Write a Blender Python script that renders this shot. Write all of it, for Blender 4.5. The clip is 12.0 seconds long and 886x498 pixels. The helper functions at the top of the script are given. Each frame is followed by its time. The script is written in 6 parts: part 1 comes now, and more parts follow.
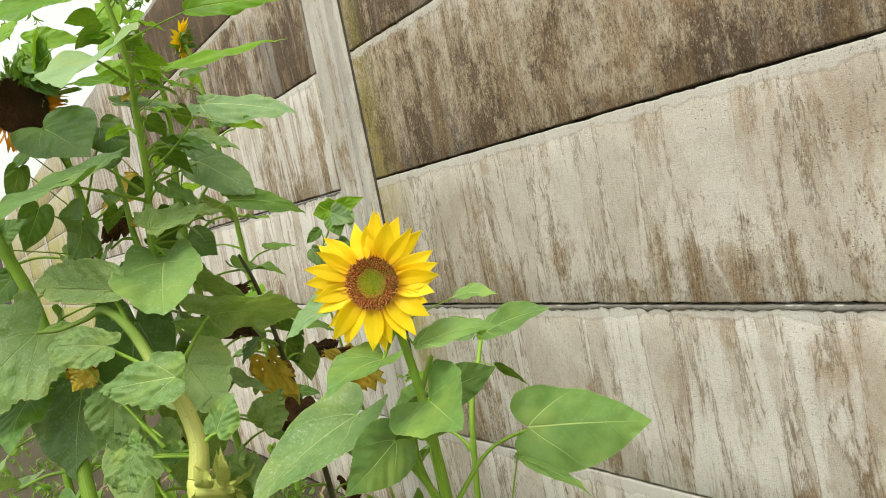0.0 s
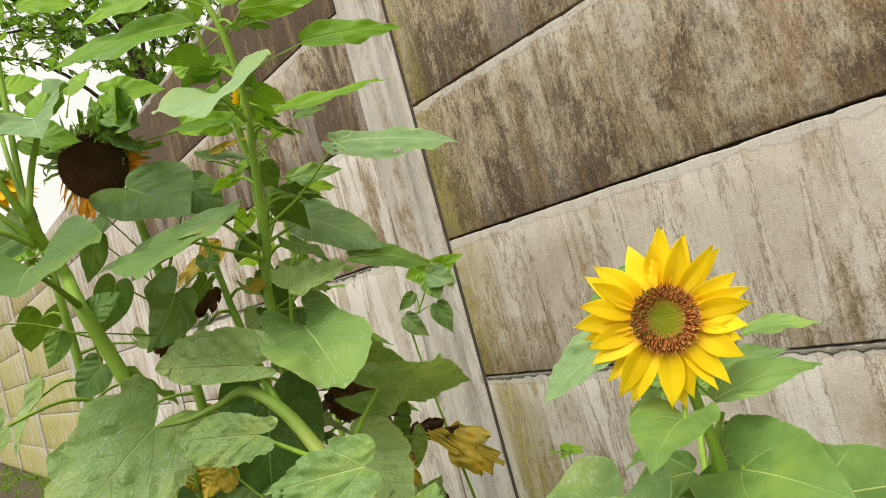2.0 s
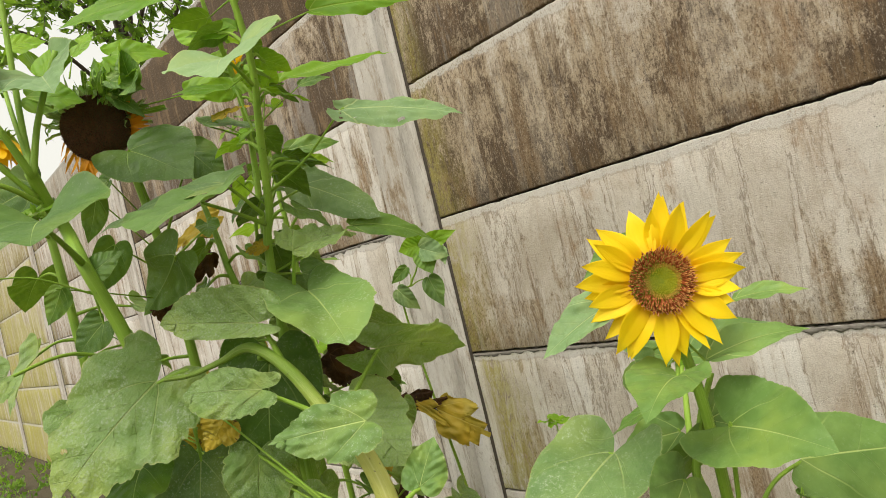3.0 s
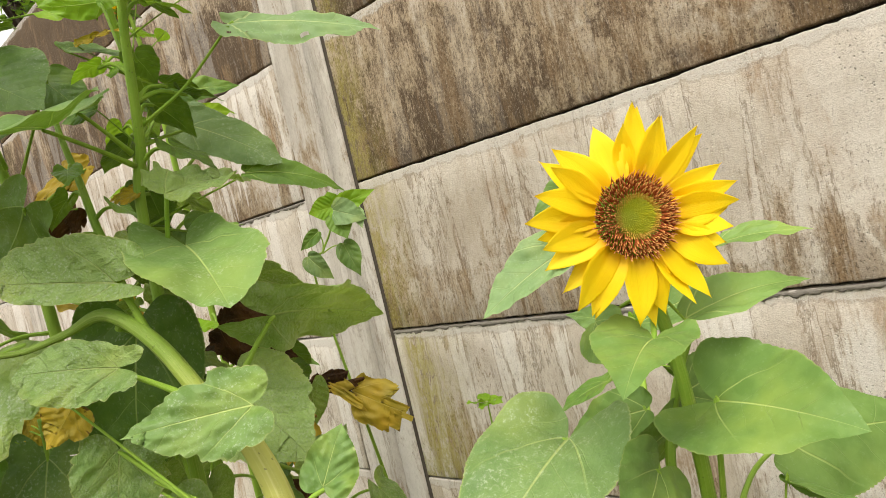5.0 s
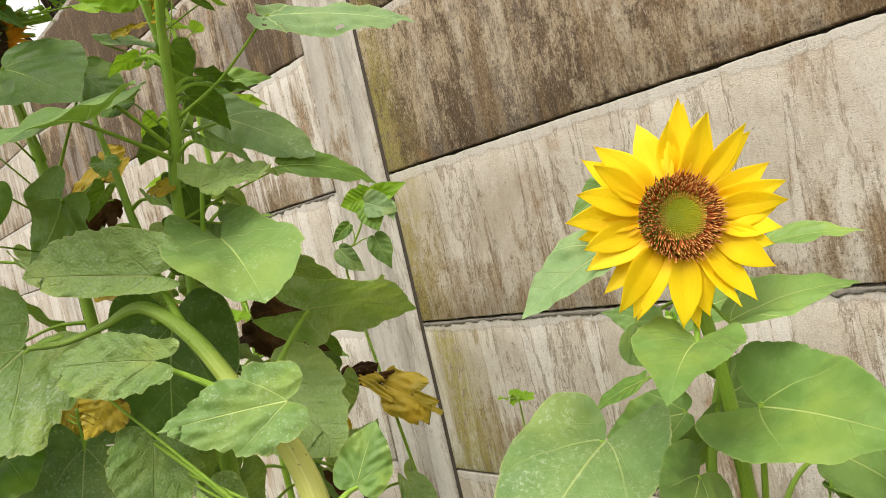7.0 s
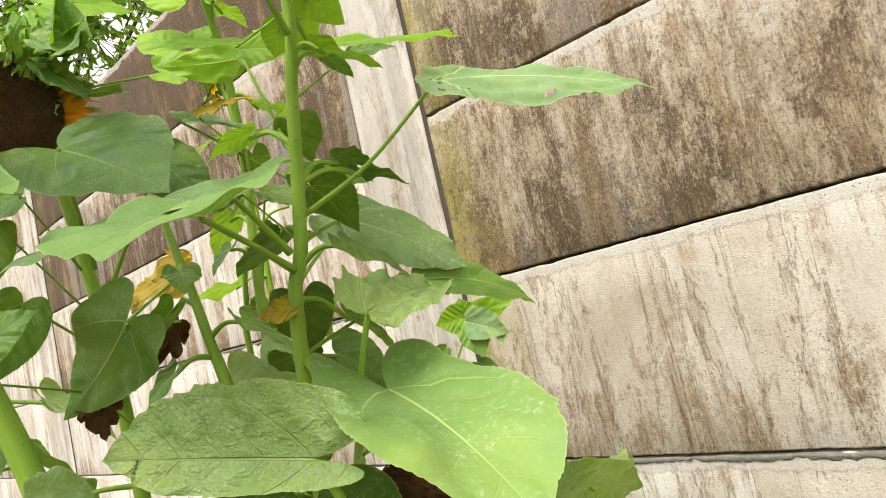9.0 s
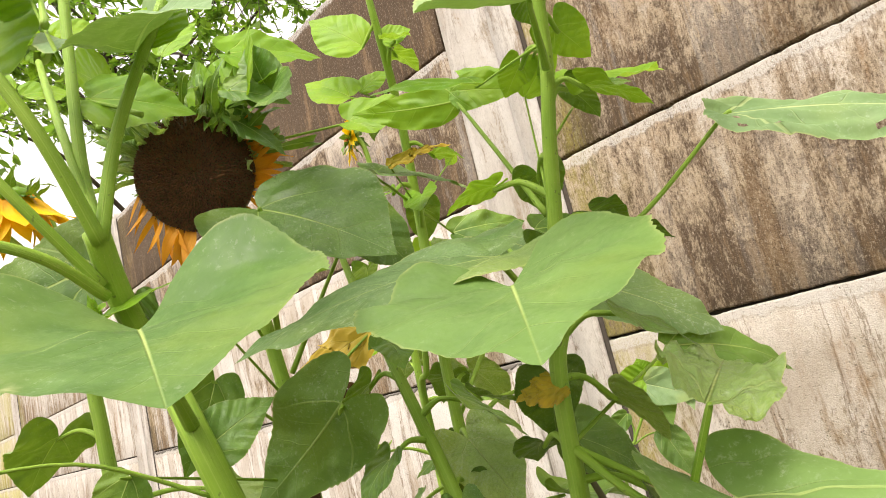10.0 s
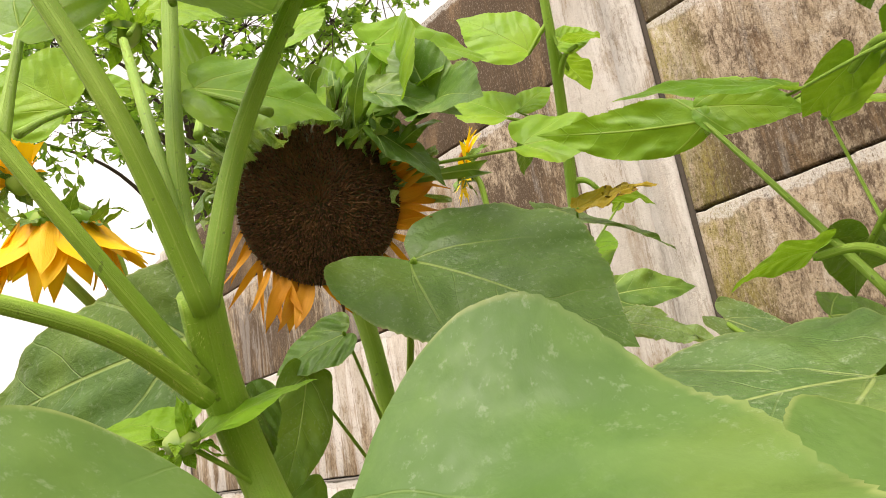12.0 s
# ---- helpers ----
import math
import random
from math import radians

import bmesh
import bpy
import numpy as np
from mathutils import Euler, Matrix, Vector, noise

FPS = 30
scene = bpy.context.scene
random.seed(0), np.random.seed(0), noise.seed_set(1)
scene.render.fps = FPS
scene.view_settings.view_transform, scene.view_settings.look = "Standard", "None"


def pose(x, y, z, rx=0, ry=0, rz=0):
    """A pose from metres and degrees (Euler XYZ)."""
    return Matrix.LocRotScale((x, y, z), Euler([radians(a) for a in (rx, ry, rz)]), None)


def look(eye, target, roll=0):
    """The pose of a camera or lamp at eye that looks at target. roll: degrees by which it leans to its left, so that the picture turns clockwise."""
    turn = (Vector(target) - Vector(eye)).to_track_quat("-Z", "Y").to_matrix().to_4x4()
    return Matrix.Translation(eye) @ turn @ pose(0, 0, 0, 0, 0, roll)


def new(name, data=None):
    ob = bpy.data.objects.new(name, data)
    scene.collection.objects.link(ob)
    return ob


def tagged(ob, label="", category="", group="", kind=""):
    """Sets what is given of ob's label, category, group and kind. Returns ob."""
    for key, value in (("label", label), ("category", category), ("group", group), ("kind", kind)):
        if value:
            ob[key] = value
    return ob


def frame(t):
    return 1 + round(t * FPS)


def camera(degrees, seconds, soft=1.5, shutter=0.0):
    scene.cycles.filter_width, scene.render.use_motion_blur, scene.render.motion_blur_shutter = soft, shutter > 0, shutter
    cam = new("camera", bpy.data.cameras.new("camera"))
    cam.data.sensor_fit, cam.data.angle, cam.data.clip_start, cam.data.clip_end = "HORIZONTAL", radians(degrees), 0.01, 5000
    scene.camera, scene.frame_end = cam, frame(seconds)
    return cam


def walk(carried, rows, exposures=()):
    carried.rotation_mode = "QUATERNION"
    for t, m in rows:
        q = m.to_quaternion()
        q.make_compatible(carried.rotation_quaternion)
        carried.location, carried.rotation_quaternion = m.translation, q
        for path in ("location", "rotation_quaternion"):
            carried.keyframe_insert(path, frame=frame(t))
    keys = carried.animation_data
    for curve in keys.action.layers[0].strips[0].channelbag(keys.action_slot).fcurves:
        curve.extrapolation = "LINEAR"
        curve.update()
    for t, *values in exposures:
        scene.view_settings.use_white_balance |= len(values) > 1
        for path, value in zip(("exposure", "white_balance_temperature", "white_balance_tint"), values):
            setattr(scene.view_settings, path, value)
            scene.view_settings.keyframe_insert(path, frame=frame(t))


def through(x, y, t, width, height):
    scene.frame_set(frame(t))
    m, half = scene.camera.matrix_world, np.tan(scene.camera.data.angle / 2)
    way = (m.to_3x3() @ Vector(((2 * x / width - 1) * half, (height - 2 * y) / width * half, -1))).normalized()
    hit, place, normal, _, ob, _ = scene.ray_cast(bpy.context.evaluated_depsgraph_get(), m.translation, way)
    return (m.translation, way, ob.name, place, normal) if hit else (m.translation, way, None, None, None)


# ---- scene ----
cam = camera(62.8, 12.0, soft=0.75)
PATH = [
    (0, (2.463, -1.432, 1.353), (0.814, -0.307, 1.233), -11.5),
    (0.5, (2.319, -1.451, 1.308), (0.656, -0.348, 1.176), -10.5),
    (1, (2.153, -1.461, 1.3), (0.522, -0.304, 1.265), -9.4),
    (1.5, (2.057, -1.505, 1.326), (0.414, -0.366, 1.385), -10.6),
    (2, (2.022, -1.625, 1.372), (0.454, -0.387, 1.452), -15.2),
    (2.5, (2.034, -1.717, 1.392), (0.485, -0.467, 1.583), -13.5),
    (3, (2.022, -1.679, 1.344), (0.478, -0.407, 1.379), -13.5),
    (3.5, (1.954, -1.566, 1.281), (0.463, -0.233, 1.255), -10.4),
    (3.7, (1.931, -1.505, 1.279), (0.439, -0.173, 1.259), -9.9),
    (5.3, (1.837, -1.546, 1.295), (0.441, -0.116, 1.232), -14.0),
    (5.5, (1.834, -1.553, 1.299), (0.43, -0.129, 1.24), -14.5),
    (6, (1.83, -1.556, 1.302), (0.427, -0.132, 1.23), -14.6),
    (6.5, (1.846, -1.54, 1.3), (0.387, -0.174, 1.232), -13.2),
    (6.7, (1.845, -1.53, 1.299), (0.362, -0.189, 1.232), -12.5),
    (8.3, (1.607, -1.55, 1.331), (0.347, 0.002, 1.281), -15.9),
    (8.5, (1.558, -1.54, 1.348), (0.257, -0.021, 1.341), -15.5),
    (9, (1.407, -1.502, 1.398), (0.027, -0.07, 1.606), -12.6),
    (9.5, (1.284, -1.519, 1.44), (-0.138, -0.144, 1.738), -13.6),
    (10, (1.17, -1.577, 1.486), (-0.271, -0.237, 1.844), -13.6),
    (10.5, (1.063, -1.561, 1.519), (-0.466, -0.349, 1.96), -11.3),
    (11, (0.979, -1.523, 1.588), (-0.559, -0.326, 2.04), -12.1),
    (11.5, (0.91, -1.515, 1.603), (-0.606, -0.271, 1.993), -10.8),
    (12, (0.884, -1.513, 1.595), (-0.599, -0.264, 2.087), -9.6),
]
EXPOSURE = [(0, 0.68, 6400, 4), (1, 0.67, 6450, 5), (2.5, 0.57, 6650, 8), (3, 0.54, 6650, 8), (3.5, 0.81, 6650, 9), (5.5, 0.80, 6750, 10), (6.5, 0.79, 6700, 10), (8.5, 0.84, 6550, 10), (9, 1.20, 6550, 10), (9.5, 1.23, 6650, 15), (10, 1.22, 6700, 16), (10.5, 1.01, 6700, 17), (11, 0.73, 6800, 17), (12, 1.02, 6850, 17)]
walk(cam, [(t, look(eye, target, roll)) for t, eye, target, roll in PATH], EXPOSURE)

# ---- light: a bright overcast sky with a soft, veiled sun ----
SUN_UP, SUN_TURN = radians(60), radians(158)
world = bpy.data.worlds.new("overcast_sky")
scene.world = world
world.use_nodes = True
wn, wl = world.node_tree.nodes, world.node_tree.links
wn.clear()
sky = wn.new("ShaderNodeTexSky")
sky.sky_type, sky.sun_disc = "NISHITA", False
sky.sun_elevation, sky.sun_rotation = SUN_UP, SUN_TURN
sky.air_density, sky.dust_density, sky.ozone_density = 1.0, 6.0, 0.6
grey = wn.new("ShaderNodeHueSaturation")
grey.inputs["Saturation"].default_value = 0.12
back = wn.new("ShaderNodeBackground")
warm = wn.new("ShaderNodeMix")
warm.data_type, warm.blend_type = "RGBA", "MULTIPLY"
warm.inputs[0].default_value, warm.inputs[7].default_value = 1.0, (1.0, 0.975, 0.89, 1)
back.inputs["Strength"].default_value = 0.13
wout = wn.new("ShaderNodeOutputWorld")
cloud = wn.new("ShaderNodeMix")
cloud.data_type = "RGBA"
cloud.inputs[0].default_value, cloud.inputs[7].default_value = 0.6, (6.3, 6.4, 6.6, 1)
wl.new(sky.outputs[0], grey.inputs["Color"])
wl.new(grey.outputs[0], cloud.inputs[6])
wl.new(cloud.outputs[2], warm.inputs[6])
wl.new(warm.outputs[2], back.inputs["Color"])
wl.new(back.outputs[0], wout.inputs["Surface"])
sun = new("sun", bpy.data.lights.new("sun", "SUN"))
sun.data.energy, sun.data.angle, sun.data.color = 1.5, radians(36), (1.0, 0.96, 0.9)
sun_from = Vector((math.sin(SUN_TURN) * math.cos(SUN_UP), math.cos(SUN_TURN) * math.cos(SUN_UP), math.sin(SUN_UP)))
sun.matrix_world = look(sun_from * 20, (0, 0, 0))


# ---- materials ----
class Mat:
    """A node material under construction."""

    def __init__(self, name):
        self.m = bpy.data.materials.new(name)
        self.m.use_nodes = True
        self.n, self.l = self.m.node_tree.nodes, self.m.node_tree.links
        self.n.clear()
        self.out = self.n.new("ShaderNodeOutputMaterial")

    def put(self, socket, value):
        if isinstance(value, bpy.types.NodeSocket):
            self.l.new(value, socket)
        elif value is not None:
            socket.default_value = value

    def math(self, op, a, b=None, c=None, clamp=False):
        n = self.n.new("ShaderNodeMath")
        n.operation, n.use_clamp = op, clamp
        for s, v in zip(n.inputs, (a, b, c)):
            self.put(s, v)
        return n.outputs[0]

    def mix(self, f, a, b, mode="MIX"):
        n = self.n.new("ShaderNodeMix")
        n.data_type, n.blend_type = "RGBA", mode
        self.put(n.inputs[0], f)
        self.put(n.inputs[6], a if isinstance(a, bpy.types.NodeSocket) else (*a, 1))
        self.put(n.inputs[7], b if isinstance(b, bpy.types.NodeSocket) else (*b, 1))
        return n.outputs[2]

    def coords(self, kind="Object"):
        return self.n.new("ShaderNodeTexCoord").outputs[kind]

    def place(self):
        return self.n.new("ShaderNodeNewGeometry").outputs["Position"]

    def scaled(self, v, s, shift=None):
        n = self.n.new("ShaderNodeMapping")
        self.put(n.inputs["Vector"], v)
        n.inputs["Scale"].default_value = s
        if shift is not None:
            self.put(n.inputs["Location"], shift)
        return n.outputs[0]

    def noise(self, v, scale, detail=4, rough=0.55, warp=0.0):
        n = self.n.new("ShaderNodeTexNoise")
        self.put(n.inputs["Vector"], v)
        n.inputs["Scale"].default_value, n.inputs["Detail"].default_value = scale, detail
        n.inputs["Roughness"].default_value, n.inputs["Distortion"].default_value = rough, warp
        return n.outputs[0]

    def cells(self, v, scale, feature="F1", out=0):
        n = self.n.new("ShaderNodeTexVoronoi")
        n.feature = feature
        self.put(n.inputs["Vector"], v)
        n.inputs["Scale"].default_value = scale
        return n.outputs[out]

    def step(self, v, a, b, lo=0.0, hi=1.0):
        n = self.n.new("ShaderNodeMapRange")
        n.interpolation_type = "SMOOTHSTEP"
        for s, x in zip(n.inputs, (v, a, b, lo, hi)):
            self.put(s, x)
        return n.outputs[0]

    def xyz(self, v):
        n = self.n.new("ShaderNodeSeparateXYZ")
        self.put(n.inputs[0], v)
        return n.outputs

    def rand(self):
        return self.n.new("ShaderNodeObjectInfo").outputs["Random"]

    def island(self):
        return self.n.new("ShaderNodeNewGeometry").outputs["Random Per Island"]

    def bump(self, h, strength, dist=0.01):
        n = self.n.new("ShaderNodeBump")
        n.inputs["Strength"].default_value, n.inputs["Distance"].default_value = strength, dist
        self.put(n.inputs["Height"], h)
        return n.outputs[0]

    def done(self, colour, rough=0.6, normal=None, through=None, share=0.0, spec=0.5):
        p = self.n.new("ShaderNodeBsdfPrincipled")
        self.put(p.inputs["Base Color"], colour if isinstance(colour, bpy.types.NodeSocket) else (*colour, 1))
        self.put(p.inputs["Roughness"], rough)
        p.inputs["Specular IOR Level"].default_value = spec
        if normal is not None:
            self.put(p.inputs["Normal"], normal)
        surface = p.outputs[0]
        if share:
            t = self.n.new("ShaderNodeBsdfTranslucent")
            self.put(t.inputs["Color"], through if isinstance(through, bpy.types.NodeSocket) else (*through, 1))
            if normal is not None:
                self.put(t.inputs["Normal"], normal)
            m = self.n.new("ShaderNodeMixShader")
            m.inputs[0].default_value = share
            self.l.new(surface, m.inputs[1])
            self.l.new(t.outputs[0], m.inputs[2])
            surface = m.outputs[0]
        self.l.new(surface, self.out.inputs["Surface"])
        return self.m


def leaf_material(name, deep, light, vein, through, spots=0.0, brown=0.0, yellow=0.0, share=0.14, rough=0.46, rumple=0.5, rim=0.35, spec=0.32):
    """Leaf blade: midrib and side veins by the blade's own coordinates, blisters, blotches, mildew, dry margins."""
    m = Mat(name)
    uv = m.coords("UV")
    x, y, _ = m.xyz(uv)
    second = m.n.new("ShaderNodeUVMap")
    second.uv_map = "Rim"
    out, _a, _b = m.xyz(second.outputs[0])
    r = m.rand()
    offset = m.n.new("ShaderNodeCombineXYZ")
    m.put(offset.inputs[2], m.math("MULTIPLY", r, 50.0))
    add = m.n.new("ShaderNodeVectorMath")
    m.put(add.inputs[0], uv)
    m.put(add.inputs[1], offset.outputs[0])
    p = add.outputs[0]
    ay = m.math("ABSOLUTE", y)
    mid = m.step(m.math("ADD", ay, m.math("MULTIPLY", x, 0.006)), 0.004, 0.011, 1.0, 0.0)
    wob = m.math("MULTIPLY", m.math("SUBTRACT", m.noise(p, 3.0, 2), 0.5), 0.10)
    q = m.math("ADD", m.math("SUBTRACT", x, m.math("MULTIPLY", ay, 0.95)), wob)
    band = m.math("ABSOLUTE", m.math("SUBTRACT", m.math("FRACT", m.math("ADD", m.math("DIVIDE", q, 0.20), 0.5)), 0.5))
    side = m.math("MULTIPLY", m.step(band, 0.004, 0.026, 1.0, 0.0), m.math("MULTIPLY", m.step(ay, 0.0, 0.30, 1.0, 0.0), m.step(m.noise(p, 2.2, 2), 0.36, 0.62, 0.15, 1.0)))
    basal = m.math("MULTIPLY", m.step(m.math("ABSOLUTE", m.math("SUBTRACT", m.math("ADD", ay, m.math("MULTIPLY", wob, 0.12)), m.math("MULTIPLY", m.math("POWER", m.math("MAXIMUM", x, 0.0), 0.8), 0.62))), 0.003, 0.009, 1.0, 0.0), m.step(x, 0.02, 0.50, 1.0, 0.0))
    mid = m.math("MAXIMUM", m.math("MULTIPLY", mid, m.step(x, 0.35, 0.95, 1.0, 0.35)), m.math("MULTIPLY", basal, 0.85))
    veins = m.math("MAXIMUM", mid, side)
    big = m.noise(p, 3.0, 4, 0.6)
    fine = m.noise(p, 38.0, 3)
    blister = m.noise(p, 9.0, 5, 0.58, 0.25)
    broad = m.noise(p, 1.6, 3, 0.5)
    base = m.mix(m.step(m.math("ADD", m.math("MULTIPLY", big, 0.85), m.math("MULTIPLY", m.math("SUBTRACT", r, 0.5), 0.4)), 0.25, 0.75), deep, light)
    base = m.mix(m.step(blister, 0.42, 0.66, 0.0, 0.35), base, light)
    base = m.mix(m.step(fine, 0.5, 0.8, 0.0, 0.25), base, deep)
    warmer = (light[0] * 1.22, light[1] * 1.04, light[2] * 0.72)
    base = m.mix(m.step(broad, 0.46, 0.70, 0.0, 0.65), base, warmer)
    base = m.mix(m.math("MAXIMUM", m.math("MULTIPLY", mid, 0.80), m.math("MULTIPLY", side, min(0.50, 0.20 + 0.3 * rumple))), base, vein)
    if rumple >= 0.9:
        lace = m.step(m.cells(m.scaled(p, (1.0, 1.25, 1.0)), 30.0, "DISTANCE_TO_EDGE"), 0.01, 0.12, 1.0, 0.0)
        base = m.mix(m.math("MULTIPLY", lace, 0.26), base, deep)
    if yellow:
        base = m.mix(m.math("MULTIPLY", m.step(m.noise(p, 2.6, 4, warp=0.6), 0.40, 0.60), yellow), base, (0.55, 0.40, 0.04))
    if spots:
        speck = m.step(m.noise(p, 40.0, 5, 0.75), 0.56 - 0.06 * spots, 0.70, 0.0, 0.85)
        film = m.step(m.noise(p, 3.5, 4), 0.34, 0.60, 0.1, 0.95)
        base = m.mix(m.math("MULTIPLY", speck, m.math("MULTIPLY", film, min(1.0, spots))), base, (0.47, 0.54, 0.37))
    # pale thin margin, and brown patches that eat in from it
    base = m.mix(m.math("MULTIPLY", m.step(out, 0.965, 0.998, 0.0, rim), m.step(m.noise(p, 4.0, 3), 0.40, 0.60, 0.25, 1.0)), base, (0.50, 0.50, 0.20))
    scorch = m.math("MULTIPLY", m.step(out, 0.80, 0.98), m.step(m.noise(p, 5.0, 4, 0.6), (0.60 if brown else 0.655) - 0.1 * brown, (0.66 if brown else 0.76) - 0.1 * brown))
    base = m.mix(m.math("MULTIPLY", scorch, 0.8 if brown else 0.6), base, (0.30, 0.20, 0.07) if brown else (0.50, 0.50, 0.26))
    if brown:
        edge = m.step(m.math("ADD", m.noise(p, 2.6, 5, 0.62, 0.8), m.math("MULTIPLY", m.math("POWER", out, 3.0), 0.16)), 0.70 - 0.2 * brown, 0.75 - 0.2 * brown)
        base = m.mix(edge, base, m.mix(fine, (0.05, 0.022, 0.012), (0.16, 0.08, 0.035)))
    pillow = m.math("MULTIPLY", m.step(band, 0.0, 0.5), m.step(ay, 0.0, 0.2))
    h = m.math("ADD", m.math("MULTIPLY", veins, -min(0.35, 0.1 + rumple)), m.math("ADD", m.math("MULTIPLY", pillow, min(0.5, 0.18 + 0.6 * rumple)), m.math("MULTIPLY", blister, rumple)))
    if rumple >= 0.7:
        crease = m.math("ABSOLUTE", m.math("SUBTRACT", m.noise(m.scaled(p, (1.0, 1.35, 1.0)), 17.0, 4, 0.55, 0.3), 0.5))
        h = m.math("ADD", h, m.math("MULTIPLY", m.step(crease, 0.0, 0.16), 0.13 * rumple))
        # shade of the creases, put into the colour by deepening it
        base = m.mix(m.step(crease, 0.0, 0.05, 0.10, 0.0), base, deep)
    return m.done(base, m.step(m.math("ADD", m.math("MULTIPLY", fine, 0.5), m.math("MULTIPLY", big, 0.5)), 0.3, 0.7, rough - 0.12, rough + 0.12), m.bump(h, 0.6 if rumple < 0.9 else 0.95, 0.0045 if rumple < 0.9 else 0.006), m.mix(m.math("MULTIPLY", veins, 0.35), through, deep), share, spec)


LEAF = leaf_material("sunflower_leaf", (0.068, 0.155, 0.022), (0.165, 0.295, 0.050), (0.42, 0.53, 0.145), (0.30, 0.5, 0.022), spots=0.4)
LEAF_BROAD = leaf_material("smooth_broad_leaf", (0.074, 0.150, 0.032), (0.140, 0.240, 0.058), (0.44, 0.54, 0.17), (0.26, 0.48, 0.022), spots=0.30, rumple=0.3, rough=0.50, spec=0.30, rim=0.35)
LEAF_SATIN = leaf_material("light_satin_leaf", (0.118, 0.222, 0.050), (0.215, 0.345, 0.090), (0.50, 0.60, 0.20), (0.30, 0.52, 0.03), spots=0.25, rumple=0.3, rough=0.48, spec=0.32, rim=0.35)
LEAF_FRESH = leaf_material("yellow_green_leaf", (0.118, 0.215, 0.050), (0.190, 0.310, 0.088), (0.50, 0.60, 0.20), (0.30, 0.52, 0.03), spots=0.8, rumple=0.5, rough=0.52, spec=0.30, rim=0.6)
LEAF_PALE = leaf_material("pale_matt_leaf", (0.165, 0.27, 0.105), (0.27, 0.39, 0.175), (0.50, 0.58, 0.25), (0.26, 0.46, 0.04), spots=0.4, rumple=0.3, rough=0.55, spec=0.25, rim=0.5)
LEAF_GREY = leaf_material("grey_green_leaf", (0.095, 0.180, 0.050), (0.195, 0.300, 0.098), (0.42, 0.50, 0.18), (0.22, 0.38, 0.03), spots=0.9, rumple=0.8, rim=0.5)
LEAF_YOUNG = leaf_material("young_leaf", (0.118, 0.27, 0.012), (0.240, 0.44, 0.026), (0.44, 0.58, 0.10), (0.36, 0.58, 0.030), share=0.34)
LEAF_OLD = leaf_material("mildewed_leaf", (0.150, 0.270, 0.058), (0.335, 0.475, 0.150), (0.52, 0.60, 0.21), (0.38, 0.54, 0.07), spots=1.7, rumple=1.0, rim=0.8, rough=0.38, spec=0.5, share=0.30)
LEAF_DARK = leaf_material("dark_leaf", (0.055, 0.124, 0.019), (0.130, 0.230, 0.044), (0.34, 0.44, 0.122), (0.20, 0.34, 0.022), spots=0.5, rumple=0.7, share=0.2)
LEAF_YELLOW = leaf_material("yellowing_leaf", (0.36, 0.29, 0.030), (0.58, 0.41, 0.045), (0.58, 0.46, 0.10), (0.60, 0.40, 0.03), brown=0.14, yellow=0.95, rumple=0.6, share=0.2)
LEAF_DEAD = leaf_material("dead_leaf", (0.035, 0.016, 0.006), (0.13, 0.065, 0.019), (0.16, 0.09, 0.032), (0.12, 0.05, 0.013), brown=0.25, share=0.12, rough=0.8, rumple=1.6, rim=0.0)


def stem_material(name, a, b, rib=(0.35, 0.42, 0.12), upper=None):
    m = Mat(name)
    uv = m.coords("UV")
    o = m.coords("Object")
    lines = m.noise(m.scaled(uv, (26.0, 1.5, 1.0)), 1.0, 3)
    blot = m.noise(o, 22.0, 4)
    hairs = m.noise(o, 700.0, 2)
    c = m.mix(blot, a, b)
    if upper:
        rise = m.xyz(m.place())[2]
        c = m.mix(m.step(m.math("ADD", rise, m.math("MULTIPLY", m.math("SUBTRACT", m.noise(o, 30.0, 3), 0.5), 0.05)), upper[0], upper[1]), c, upper[2])
    c = m.mix(m.step(lines, 0.5, 0.75, 0.0, 0.5), c, rib)
    c = m.mix(m.step(m.noise(o, 160.0, 3), 0.66, 0.72, 0.0, 0.5), c, (0.06, 0.05, 0.02))
    h = m.math("ADD", lines, m.math("MULTIPLY", hairs, 0.5))
    return m.done(c, 0.55, m.bump(h, 0.5, 0.002), (0.2, 0.34, 0.04), 0.08)


STEM = stem_material("green_stem", (0.170, 0.335, 0.020), (0.345, 0.520, 0.050), (0.52, 0.64, 0.15))
STEM_PALE = stem_material("pale_ribbed_stem", (0.36, 0.42, 0.07), (0.58, 0.58, 0.15), (0.74, 0.72, 0.30))
STEM_BENT = stem_material("ageing_ribbed_stem", (0.50, 0.53, 0.10), (0.74, 0.73, 0.21), (0.84, 0.83, 0.40), (1.10, 1.23, (0.20, 0.32, 0.035)))
STEM_DARK = stem_material("dark_stem", (0.035, 0.025, 0.012), (0.10, 0.09, 0.03), (0.10, 0.08, 0.03))


def petal_material(name, root, body, tip, share):
    m = Mat(name)
    x, y, _ = m.xyz(m.coords("UV"))
    lines = m.noise(m.scaled(m.coords("UV"), (0.8, 42.0, 1.0)), 1.0, 3)
    c = m.mix(m.step(x, 0.0, 0.35), root, body)
    c = m.mix(m.step(x, 0.6, 1.0, 0.0, 0.6), c, tip)
    c = m.mix(m.step(lines, 0.5, 0.72, 0.0, 0.36), c, root)
    c = m.mix(m.math("MULTIPLY", m.rand(), 0.2), c, root)
    return m.done(c, 0.5, m.bump(lines, 0.3, 0.0015), body, share, 0.3)


